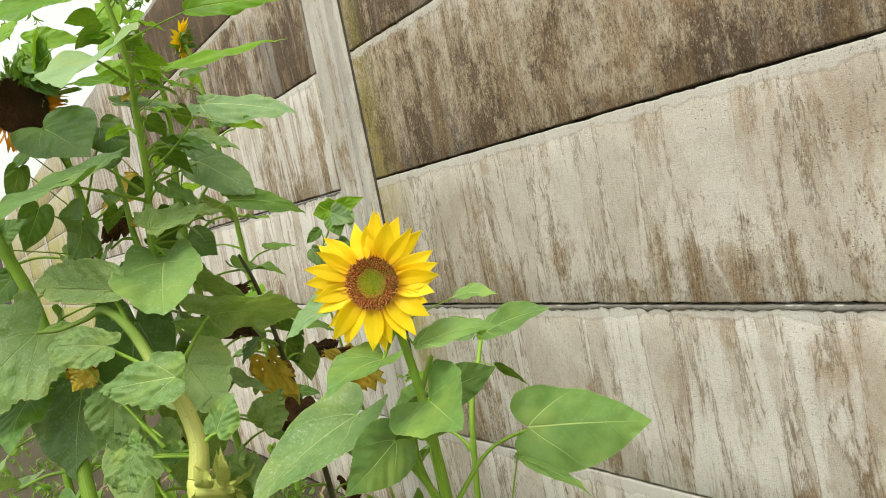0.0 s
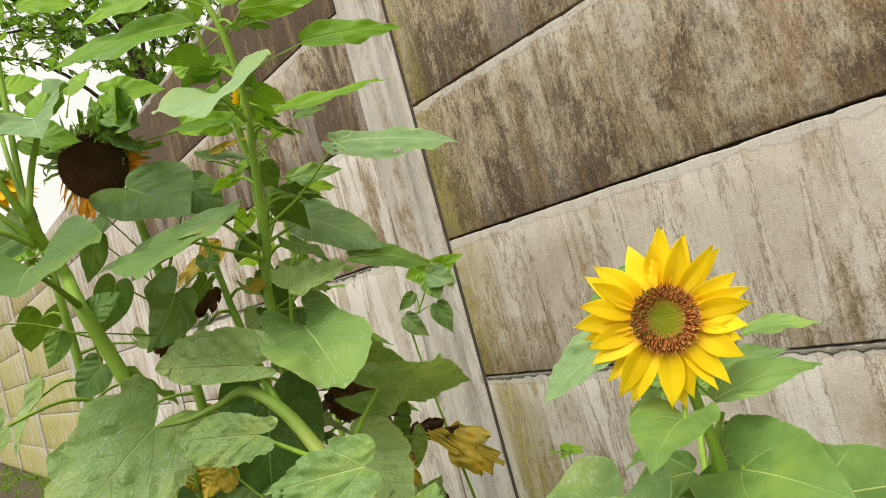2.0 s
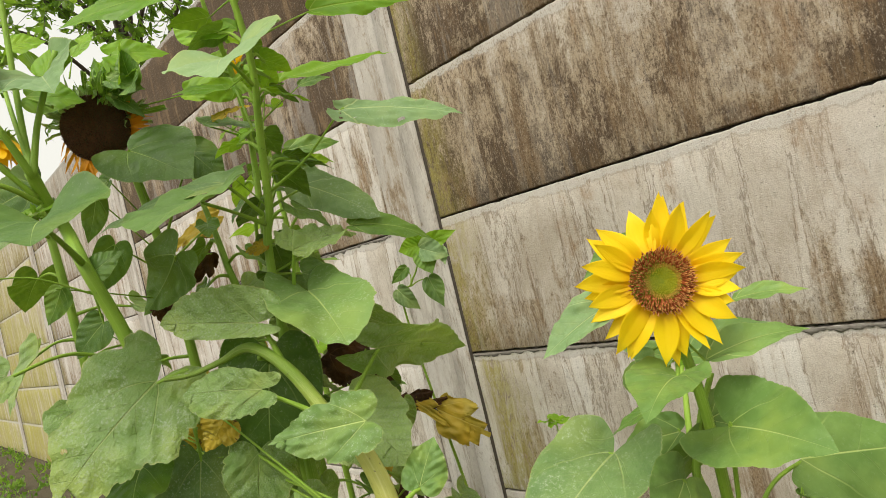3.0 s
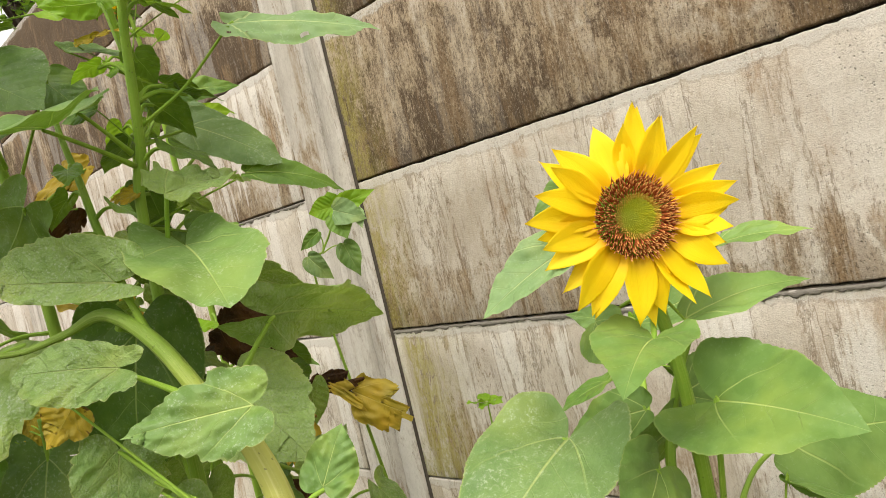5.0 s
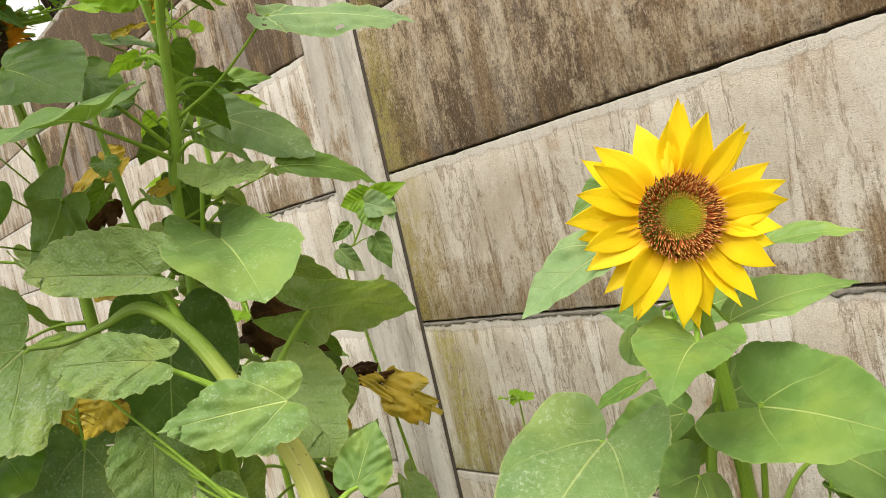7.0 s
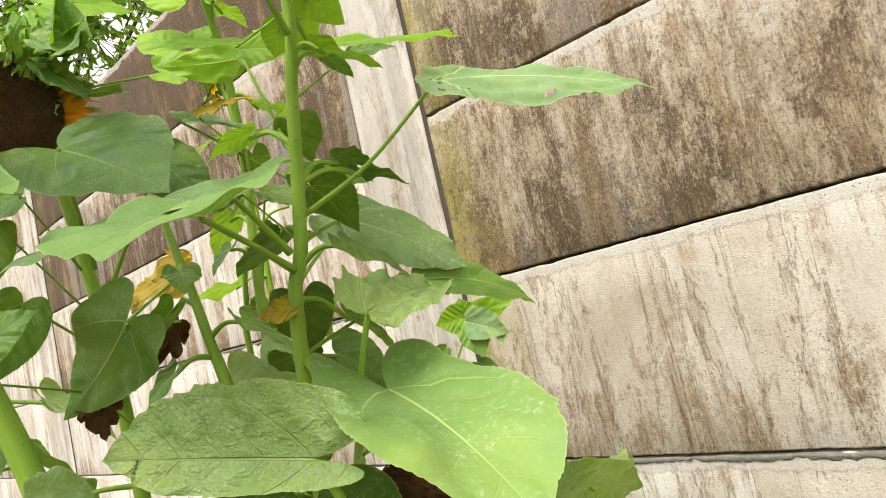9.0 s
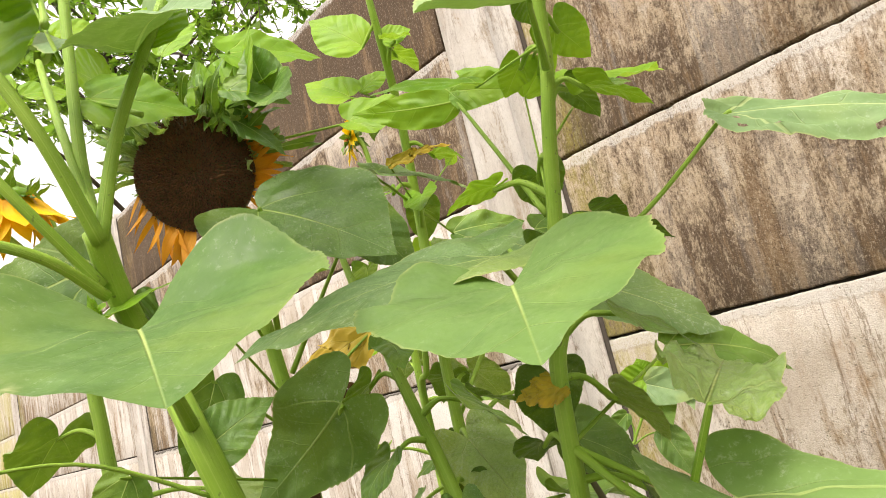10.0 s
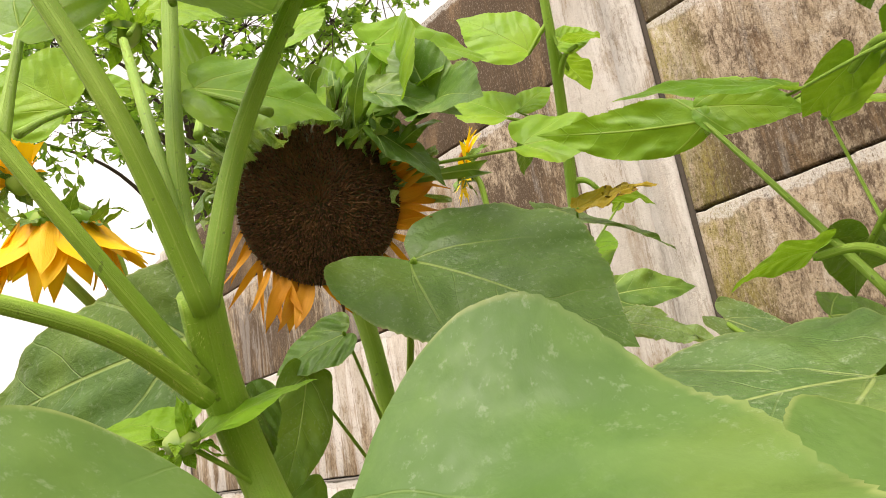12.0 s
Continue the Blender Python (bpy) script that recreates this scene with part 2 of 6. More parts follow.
PETAL = petal_material("yellow_petal", (0.94, 0.53, 0.003), (1.0, 0.72, 0.006), (1.0, 0.78, 0.02), 0.2)
PETAL_DRY = petal_material("withered_petal", (0.34, 0.11, 0.01), (0.80, 0.36, 0.015), (0.55, 0.19, 0.02), 0.25)
PETAL_GOLD = petal_material("golden_petal", (0.86, 0.38, 0.003), (1.0, 0.60, 0.006), (1.0, 0.66, 0.012), 0.22)


def floret_material(name, a, b, tip, rough=0.8):
    m = Mat(name)
    x, _, _ = m.xyz(m.coords("UV"))
    c = m.mix(m.island(), a, b)
    c = m.mix(m.math("MULTIPLY", m.noise(m.coords("Object"), 400.0, 2), 0.5), c, a)
    c = m.mix(m.step(x, 0.55, 1.0), c, tip)
    c = m.mix(m.step(m.noise(m.coords("Object"), 60.0, 3), 0.48, 0.66, 0.0, 0.35), c, b)
    return m.done(c, rough, None, None, 0.0, 0.2)


FLORET_RED = floret_material("brown_floret", (0.26, 0.052, 0.014), (0.46, 0.13, 0.030), (0.80, 0.40, 0.12))
FLORET_GREEN = floret_material("green_floret", (0.34, 0.37, 0.012), (0.56, 0.56, 0.02), (0.78, 0.74, 0.06))
FLORET_OCHRE = floret_material("ochre_floret", (0.42, 0.18, 0.020), (0.58, 0.42, 0.03), (0.82, 0.56, 0.12))
SEED = floret_material("dark_seed", (0.032, 0.015, 0.009), (0.24, 0.115, 0.05), (0.12, 0.06, 0.03))


def concrete(name, warm, pale, coarse=1.0):
    """Weathered precast concrete: grime that breaks up into grain at its borders, runs that follow the rain down, pits, mossy ends,
    a limed band along the upper edge. The object's colour gives how much of it is (red) dirty, (green) mossy at its left end, (blue) limed."""
    m = Mat(name)
    p = m.place()
    info = m.n.new("ShaderNodeObjectInfo")
    amount = m.n.new("ShaderNodeSeparateColor")
    m.l.new(info.outputs["Color"], amount.inputs[0])
    dirt, moss, lime = amount.outputs
    seed = m.math("MULTIPLY", info.outputs["Random"], 37.0)
    shift = m.n.new("ShaderNodeCombineXYZ")
    m.put(shift.inputs[0], seed)
    m.put(shift.inputs[2], seed)
    sh = shift.outputs[0]
    u, v, _ = m.xyz(m.coords("UV"))
    blot = m.noise(m.scaled(p, (2.6, 1.0, 2.3), sh), 1.0, 8, 0.66, 0.7)
    streak = m.noise(m.scaled(p, (13.0, 1.0, 1.5), sh), 1.0, 7, 0.70, 0.5)
    mottle = m.noise(m.scaled(p, (9.5, 1.0, 6.0), sh), 1.0, 7, 0.66, 0.8)
    thin = m.noise(m.scaled(p, (52.0, 1.0, 4.5), sh), 1.0, 5, 0.72, 0.4)
    fibre = m.noise(m.scaled(p, (62.0, 24.0, 24.0), sh), 1.0, 5, 0.74, 0.5)
    grit = m.noise(m.scaled(p, (190.0, 70.0, 105.0)), 1.0, 4, 0.78, 0.3)
    grain = m.noise(p, 330.0, 3, 0.75)
    base = m.mix(m.step(m.math("ADD", m.math("MULTIPLY", blot, 0.6), m.math("MULTIPLY", fibre, 0.4)), 0.38, 0.60), warm, pale)
    base = m.mix(m.step(fibre, 0.50, 0.68, 0.0, 0.50 * coarse), base, (0.29, 0.235, 0.172))
    # grime: one field, two depths
    g = m.math("ADD", m.math("MULTIPLY", blot, 0.34), m.math("ADD", m.math("MULTIPLY", streak, 0.17), m.math("ADD", m.math("MULTIPLY", mottle, 0.27), m.math("ADD", m.math("MULTIPLY", fibre, 0.12), m.math("MULTIPLY", grit, 0.10)))))
    low = m.math("SUBTRACT", 0.25, m.math("ADD", v, m.math("MULTIPLY", m.math("SUBTRACT", blot, 0.5), 0.5)))
    g = m.math("ADD", g, m.math("ADD", m.math("MULTIPLY", low, 0.17), m.step(m.math("ADD", u, m.math("MULTIPLY", m.math("SUBTRACT", mottle, 0.5), 0.8)), 0.05, 1.0, 0.040, 0.0)))
    film = m.step(g, m.math("SUBTRACT", 0.570, m.math("MULTIPLY", dirt, 0.150)), m.math("SUBTRACT", 0.625, m.math("MULTIPLY", dirt, 0.130)))
    base = m.mix(m.math("MULTIPLY", film, 0.80), base, m.mix(m.step(fibre, 0.42, 0.58), (0.390, 0.290, 0.180), (0.215, 0.148, 0.082)))
    dark = m.step(g, m.math("SUBTRACT", 0.640, m.math("MULTIPLY", dirt, 0.158)), m.math("SUBTRACT", 0.700, m.math("MULTIPLY", dirt, 0.150)))
    base = m.mix(m.math("MULTIPLY", dark, 0.90), base, (0.070, 0.044, 0.026))
    # runs, heavier towards the foot of a panel
    foot = m.step(v, 0.0, 0.48, 1.0, 0.30)
    drip = m.math("MULTIPLY", m.step(m.math("ADD", m.math("MULTIPLY", streak, 0.5), m.math("ADD", m.math("MULTIPLY", thin, 0.25), m.math("ADD", m.math("MULTIPLY", mottle, 0.25), m.math("MULTIPLY", low, 0.12)))), 0.515, 0.60), foot)
    base = m.mix(m.math("MULTIPLY", drip, 0.78 * min(1.0, coarse + 0.15)), base, (0.265, 0.178, 0.100))
    line = m.math("MULTIPLY", m.math("MULTIPLY", m.step(thin, 0.575, 0.64), m.step(streak, 0.46, 0.58)), foot)
    base = m.mix(m.math("MULTIPLY", line, 0.40 * coarse), base, (0.085, 0.055, 0.036))
    # washed, limed ground and the tide marks round it
    shore = m.math("ADD", m.math("MULTIPLY", m.noise(m.scaled(p, (8.0, 1.0, 0.7), sh), 1.0, 7, 0.64, 0.5), 0.86), m.math("MULTIPLY", fibre, 0.14))
    clean = m.math("MULTIPLY", m.step(shore, 0.50, 0.545), lime)
    base = m.mix(m.math("MULTIPLY", clean, 0.70), base, (0.76, 0.73, 0.69))
    tide = m.math("MULTIPLY", m.step(m.math("ABSOLUTE", m.math("SUBTRACT", shore, 0.497)), 0.002, 0.014, 1.0, 0.0), m.step(streak, 0.38, 0.54))
    base = m.mix(m.math("MULTIPLY", tide, 0.58 * coarse), base, (0.14, 0.092, 0.052))
    rust = m.math("MULTIPLY", m.step(m.noise(m.scaled(p, (5.0, 1.0, 1.6), sh), 1.0, 6, 0.68, 0.7), 0.53, 0.64), m.step(fibre, 0.36, 0.58, 0.3, 1.0))
    base = m.mix(m.math("MULTIPLY", m.math("MULTIPLY", rust, m.step(mottle, 0.40, 0.60, 0.2, 1.0)), 0.62 * coarse), base, (0.34, 0.215, 0.115))
    # algae at the left end
    edge = m.math("DIVIDE", m.math("ADD", u, m.math("MULTIPLY", m.math("SUBTRACT", blot, 0.5), 0.30)), m.math("POWER", m.math("MAXIMUM", moss, 1.0), 2.0))
    green = m.math("MULTIPLY", m.math("MULTIPLY", m.step(edge, 0.02, 0.20, 1.0, 0.0), m.math("MULTIPLY", m.step(fibre, 0.34, 0.56), m.step(streak, 0.36, 0.54, 0.35, 1.0))), m.math("MINIMUM", moss, 1.0))
    base = m.mix(m.math("MULTIPLY", green, 0.82), base, (0.36, 0.31, 0.070))
    heavy = m.math("MULTIPLY", m.step(moss, 2.0, 4.0), m.math("MULTIPLY", m.step(blot, 0.34, 0.56, 0.25, 1.0), m.step(streak, 0.34, 0.56, 0.45, 1.0)))
    base = m.mix(m.math("MULTIPLY", heavy, 0.88), base, (0.42, 0.385, 0.085))
    # a grey band of lime under the joint, its lower border wavy
    wavy = m.math("ADD", v, m.math("ADD", m.math("MULTIPLY", m.math("SUBTRACT", m.noise(m.scaled(p, (9.0, 1.0, 1.0), sh), 1.0, 4, 0.6), 0.5), 0.07), m.math("MULTIPLY", m.math("SUBTRACT", fibre, 0.5), 0.02)))
    band = m.step(wavy, 0.468, 0.474)
    base = m.mix(m.math("MULTIPLY", band, m.step(grit, 0.62, 0.42, 0.35, 0.85)), base, (0.50, 0.475, 0.435))
    rim = m.step(m.math("ABSOLUTE", m.math("SUBTRACT", wavy, 0.468)), 0.001, 0.005, 1.0, 0.0)
    base = m.mix(m.math("MULTIPLY", rim, 0.34), base, (0.25, 0.215, 0.18))
    # grain and pits
    soil = m.math("ADD", m.math("MULTIPLY", film, 0.55), 0.30)
    base = m.mix(m.math("MULTIPLY", m.step(grit, 0.535, 0.64), m.math("MULTIPLY", soil, 0.70 * coarse)), base, (0.060, 0.042, 0.027))
    base = m.mix(m.math("MULTIPLY", m.step(grit, 0.46, 0.36), m.math("MULTIPLY", soil, 0.42 * coarse)), base, (0.54, 0.465, 0.37))
    pit = m.math("MULTIPLY", m.step(m.cells(m.scaled(p, (1.0, 1.0, 0.75)), 120.0), 0.06, 0.24, 1.0, 0.0), m.step(m.noise(p, 7.0, 5, 0.7), 0.47, 0.60))
    base = m.mix(m.math("MULTIPLY", pit, 0.48 * coarse), base, (0.035, 0.026, 0.019))
    base = m.mix(m.step(grain, 0.52, 0.70, 0.0, 0.38 * coarse), base, (0.15, 0.11, 0.078))
    h = m.math("ADD", m.math("MULTIPLY", grain, 0.5), m.math("ADD", m.math("MULTIPLY", grit, 1.0), m.math("MULTIPLY", pit, -2.0)))
    return m.done(base, 0.9, m.bump(h, 0.7, 0.004), None, 0.0, 0.2)


PANEL = concrete("weathered_panel_concrete", (0.46, 0.395, 0.320), (0.690, 0.635, 0.565))
POST = concrete("post_concrete", (0.45, 0.41, 0.36), (0.63, 0.59, 0.535), 0.55)


def plain(name, a, b, scale=20.0, rough=0.9, strength=0.5, dist=0.01):
    m = Mat(name)
    p = m.coords("Object")
    n1 = m.noise(p, scale, 6, 0.65)
    n2 = m.noise(p, scale * 0.12, 4)
    c = m.mix(m.math("ADD", m.math("MULTIPLY", n1, 0.6), m.math("MULTIPLY", n2, 0.4)), a, b)
    return m.done(c, rough, m.bump(n1, strength, dist), None, 0.0, 0.2)


SOIL = plain("soil", (0.050, 0.042, 0.026), (0.150, 0.125, 0.080), 30.0, 0.95, 0.9, 0.03)
# also on the strips that stand for shade beside the uprights
JOINT = plain("joint_mortar_and_shade", (0.035, 0.028, 0.022), (0.12, 0.10, 0.08), 40.0)
MORTAR = plain("crumbled_mortar", (0.10, 0.088, 0.075), (0.30, 0.275, 0.24), 130.0, 0.95, 0.9, 0.006)
BARK = plain("bark", (0.05, 0.04, 0.03), (0.16, 0.13, 0.10), 18.0)
STRAW = plain("dry_stalk", (0.16, 0.11, 0.06), (0.36, 0.28, 0.16), 40.0)
_t = Mat("tree_leaf_thin")
TREE_LEAF = _t.done(_t.mix(_t.island(), (0.08, 0.16, 0.02), (0.20, 0.33, 0.05)), 0.5, None, _t.mix(_t.island(), (0.20, 0.42, 0.03), (0.40, 0.62, 0.05)), 0.5)


# ---- building helpers ----
def mesh_of(name, verts, faces, uvs=None, smooth=True, rim=None):
    me = bpy.data.meshes.new(name)
    me.from_pydata([tuple(v) for v in verts], [], faces)
    if uvs is not None:
        layer = me.uv_layers.new(name="UVMap")
        loops = np.zeros(len(me.loops), dtype=np.int32)
        me.loops.foreach_get("vertex_index", loops)
        layer.data.foreach_set("uv", np.asarray(uvs, dtype=np.float32)[loops].ravel())
        if rim is not None:
            me.uv_layers.new(name="Rim").data.foreach_set("uv", np.asarray(rim, dtype=np.float32)[loops].ravel())
    me.polygons.foreach_set("use_smooth", [smooth] * len(me.polygons))
    me.update()
    return me


def part(name, me, material, parent, label=""):
    """One mesh object under a thing or a part; its mesh is in the thing's own space."""
    ob = new(name, me)
    if material is not None and not me.materials:
        me.materials.append(material)
    ob.parent = parent
    return tagged(ob, label) if label else ob


def thing(name, place, label, category, group="", kind=""):
    ob = new(name)
    ob.empty_display_size = 0.05
    ob.location = place
    return tagged(ob, label, category, group, kind)


def spline(points, n):
    """Smooth samples through the points (Catmull-Rom)."""
    p = [Vector(q) for q in points]
    p = [p[0] * 2 - p[1]] + p + [p[-1] * 2 - p[-2]]
    out = []
    for i in range(1, len(p) - 2):
        a, b, c, d = p[i - 1:i + 3]
        for k in range(n):
            t = k / n
            out.append(0.5 * ((2 * b) + (c - a) * t + (2 * a - 5 * b + 4 * c - d) * t * t + (3 * b - a - 3 * c + d) * t ** 3))
    out.append(p[-2])
    return out


def tube_mesh(name, points, radii, origin=(0, 0, 0), sides=10, n=6, rib=0.0):
    o = Vector(origin)
    pts = spline(points, n)
    rs = np.interp(np.linspace(0, len(points) - 1, len(pts)), range(len(points)), radii)
    verts, faces, uvs = [], [], []
    side = None
    run = 0.0
    for i, p in enumerate(pts):
        d = (pts[min(i + 1, len(pts) - 1)] - pts[max(i - 1, 0)]).normalized()
        side = (Vector((1, 0.3, 0.1)) if side is None else side)
        side = (side - d * side.dot(d)).normalized()
        up = d.cross(side)
        run += (p - pts[i - 1]).length if i else 0.0
        for k in range(sides):
            a = 2 * math.pi * k / sides
            r = rs[i] * (1 + rib * (k % 2))
            verts.append(p - o + (side * math.cos(a) + up * math.sin(a)) * r)
            uvs.append((k / sides, run))
    for i in range(len(pts) - 1):
        for k in range(sides):
            a, b = i * sides + k, i * sides + (k + 1) % sides
            faces.append((a, b, b + sides, a + sides))
    faces.append(tuple(range(sides))[::-1])
    faces.append(tuple(range(len(verts) - sides, len(verts))))
    return mesh_of(name, verts, faces, uvs)


def hair_mesh(name, points, radii, origin, count, length, seed):
    """Short stiff hairs all round a stem."""
    rng = random.Random(seed)
    o = Vector(origin)
    pts = spline(points, 10)
    rs = np.interp(np.linspace(0, len(points) - 1, len(pts)), range(len(points)), radii)
    verts, faces = [], []
    for _ in range(count):
        i = rng.randrange(len(pts) - 1)
        t = rng.random()
        p = pts[i].lerp(pts[i + 1], t)
        d = (pts[i + 1] - pts[i]).normalized()
        side = d.cross(Vector((rng.uniform(-1, 1), rng.uniform(-1, 1), rng.uniform(-1, 1)))).normalized()
        across = d.cross(side)
        q = p - o + side * rs[i] * 0.97
        le = length * rng.uniform(0.5, 1.3)
        b = len(verts)
        verts += [q + across * 0.00012 + d * 0.0, q - across * 0.00012, q + side * le + d * le * rng.uniform(-0.3, 0.5)]
        faces.append((b, b + 1, b + 2))
    return mesh_of(name, verts, faces, [(0.0, 0.0)] * len(verts), False)


HEART = [(0, 0), (-0.15, 0.15), (-0.25, 0.44), (-0.19, 0.78), (0.06, 1.0), (0.34, 0.99), (0.61, 0.74), (0.84, 0.33), (1.0, 0)]
OVAL = [(0, 0), (0.0, 0.20), (0.06, 0.52), (0.20, 0.86), (0.38, 1.0), (0.58, 0.88), (0.77, 0.52), (0.91, 0.17), (1.0, 0)]


def blade_mesh(name, B, T, S, origin, wide=None, shape=1.0, fold=0.12, arch=0.06, curl=0.1, wave=0.02, teeth=0.0009, holes=0, lobe=0.2, ragged=0.0, rumple=0.02, taper=0.12, skew=0.0, halves=(1.0, 1.0), blunt=0.0, torn=0.0, seed=0, rings=8):
    """A leaf blade from the end of its stalk B to its tip T; S lies on the edge at its widest, or is a pair, one on each edge."""
    rng = random.Random(seed)
    B, T, o = Vector(B), Vector(T), Vector(origin)
    turn = 1
    L = (T - B).length
    ex = (T - B) / L
    if isinstance(S[0], (tuple, Vector)):
        a, b = [(Vector(q) - B) - ex * (Vector(q) - B).dot(ex) for q in S]
        ey = (a - b).normalized()
        half = (a - b).length / 2
        ez = ex.cross(ey)
        if ez.z < 0:
            ey, ez, turn = -ey, -ez, -1
        fold = max(-0.2, min(0.38, ((a + b) / 2).dot(ez) / half))
        w = wide or half
    else:
        ey = Vector(S) - B
        ey = ey - ex * ey.dot(ex)
        w = wide or ey.length
        ey.normalize()
        ez = ex.cross(ey)
        if ez.z < 0:
            ey, ez, turn = -ey, -ez, -1
    rings = max(rings, 12 if rumple > 0.025 else rings)
    outline = [(HEART[i][0] * shape + OVAL[i][0] * (1 - shape), HEART[i][1] * shape + OVAL[i][1] * (1 - shape), 0) for i in range(len(HEART))]
    edge = spline(outline, 17 if w > 0.075 else 9)
    ph = [rng.uniform(0, 6.28) for _ in range(6)]
    verts, faces, uvs, rim = [], [], [], []
    jag = [rng.uniform(0, 99) for _ in range(2)]
    for sgn in (1, -1):
        start = len(verts)
        lop = 1 + rng.uniform(-0.07, 0.07)
        for j, e in enumerate(edge):
            s = j / (len(edge) - 1)
            saw = 1 + (teeth if teeth > 0.008 else min(0.014, teeth / w)) * (rng.uniform(0.1, 1.0) if j % 2 else -rng.uniform(0.3, 1.5) * (rng.random() < 0.7)) * math.sin(math.pi * s)
            saw += 0.03 * math.sin(9 * s + ph[0] * sgn) * math.sin(math.pi * s)
            if ragged:
                bite = noise.noise((s * 13, jag[0], sgn * 5)) + 0.6 * noise.noise((s * 31, jag[1], sgn * 5))
                saw -= ragged * max(0.0, bite) * math.sin(math.pi * s) ** 0.5
            if torn:
                saw -= torn * min(0.8, max(0.0, noise.noise((s * 4.6, jag[1], sgn * 3)) + 0.08) * 2) * min(1, 5 * s)
            saw_y = saw * (1 + taper * (0.3 - max(0.0, e.x)))
            exx, eyy = e.x * (saw if e.x > 0.1 else 1), max(0.0, e.y) * saw_y * lop
            exx += skew * max(0, turn * sgn) * eyy * (1 - max(0.0, exx))
            eyy *= halves[0 if turn * sgn > 0 else 1] * (1 + blunt * max(0.0, (exx - 0.35) / 0.65) ** 1.5)
            foot = max(0.0, min(1.0, exx - 0.30 * eyy * (1 - exx)))
            for k in range(rings + 1):
                f = k / rings
                x, y = foot + (exx - foot) * f, eyy * f
                u = max(0.0, min(1.0, x))
                yy = y * w
                z = fold * w * (math.sqrt(y * y + 0.05) - 0.2236) * 1.15 + arch * 4 * u * (1 - u) * L - curl * y * y * w
                z += wave * L * y * math.sin(7.0 * x + ph[1] + sgn * ph[2]) + 0.6 * wave * L * y * y * math.sin(15 * x + ph[3] * sgn)
                z += 0.010 * L * math.sin(11 * x - 6 * y + ph[4]) * min(1, 3 * y)
                bulge = abs(((x - 0.95 * y * w / L) / 0.20 + 0.5) % 1.0 - 0.5)
                z += 0.006 * L * min(0.3, bulge) * min(1, 5 * y)
                z += rumple * L * noise.noise((x * 7, y * 5 * sgn, jag[0])) * min(1, 4 * y)
                if rumple > 0.025:
                    z += 0.55 * rumple * L * abs(noise.noise((x * 13 - 6 * y, y * 9 * sgn, jag[1]))) * min(1, 5 * y)
                z += lobe * L * max(0.0, 0.35 - x) ** 2 * y * 2
                verts.append(B - o + ex * (x * L) + ey * (sgn * yy) + ez * z)
                uvs.append((x, sgn * yy / L))
                rim.append((f if 0 < j < len(edge) - 1 else 1.0, s))
        m = rings + 1
        dead = set()
        for _ in range(holes):
            dead.add((rng.randrange(8, len(edge) - 10), rng.randrange(2, rings - 1)))
        for j in range(len(edge) - 1):
            for k in range(rings):
                if (j, k) in dead or (j + 1, k) in dead:
                    continue
                a = start + j * m + k
                q = (a, a + m, a + m + 1, a + 1)
                faces.append(q if sgn > 0 else q[::-1])
    return mesh_of(name, verts, faces, uvs, True, rim)


LEAFSEED = [0]


def leaf(plant, B, T, S, root=None, mat=None, label="", stalk=None, sag=0.0, stalk_mat=None, **kw):
    """A leaf with its stalk, under a plant."""
    LEAFSEED[0] += 1
    o = plant.location
    mat = mat or LEAF
    if mat is LEAF_YOUNG and "wide" in kw:
        kw["wide"] *= 1.3
    if stalk is None:
        stalk = max(0.0013, min(0.0034, 0.055 * kw.get('wide', 0.06)))
    ob = part("leaf", blade_mesh("leaf", B, T, S, o, seed=LEAFSEED[0], **kw), mat, plant, label)
    if root is not None:
        B, root, T = Vector(B), Vector(root), Vector(T)
        mid = (B + root) / 2 + Vector((0, 0, sag))
        inner = B + (T - B) * 0.03
        drop = Vector((0, 0, -1.3 * stalk))
        part("petiole", tube_mesh("petiole", [root, mid, B + drop, inner + drop], [stalk * 1.5, stalk, stalk * 0.85, stalk * 0.3], o, 8, 6), stalk_mat or STEM, ob)
    return ob


def petal_mesh(name, length, width, bend, twist, split, seed):
    """A ray petal along +x from the rim, lying in xy, its face to +z."""
    rng = random.Random(seed)
    prof = [(0.0, 0.45), (0.15, 0.82), (0.38, 1.0), (0.6, 0.86), (0.8, 0.50), (0.93, 0.19), (1.0, 0.02)]
    xs, ws = zip(*prof)
    verts, faces, uvs = [], [], []
    n, c = 12, 10
    for i in range(n + 1):
        s = i / n
        hw = np.interp(s, xs, ws) * width / 2
        for k in range(c + 1):
            f = 2 * k / c - 1
            y = f * hw
            z = bend * s * s * length + 0.16 * width * (abs(f) - 0.5) * (1 - s) + 0.022 * width * math.cos(5 * math.pi * f) * (1 - 0.5 * s) + twist * f * hw * s
            x = s * length - split * abs(f) * length * 0.05 * s
            y += 0.12 * width * math.sin(3 * s + seed) * s
            verts.append((x, y, z + 0.01 * length * math.sin(9 * s + seed)))
            uvs.append((s, f * 0.5))
    for i in range(n):
        for k in range(c):
            a = i * (c + 1) + k
            faces.append((a, a + 1, a + c + 2, a + c + 1))
    return mesh_of(name, verts, faces, uvs)


def aim(centre, facing, roll=0.0):
    """A pose at centre whose +z looks along facing."""
    q = Vector(facing).to_track_quat("Z", "Y").to_matrix().to_4x4()
    return Matrix.Translation(centre) @ q @ pose(0, 0, 0, 0, 0, roll)


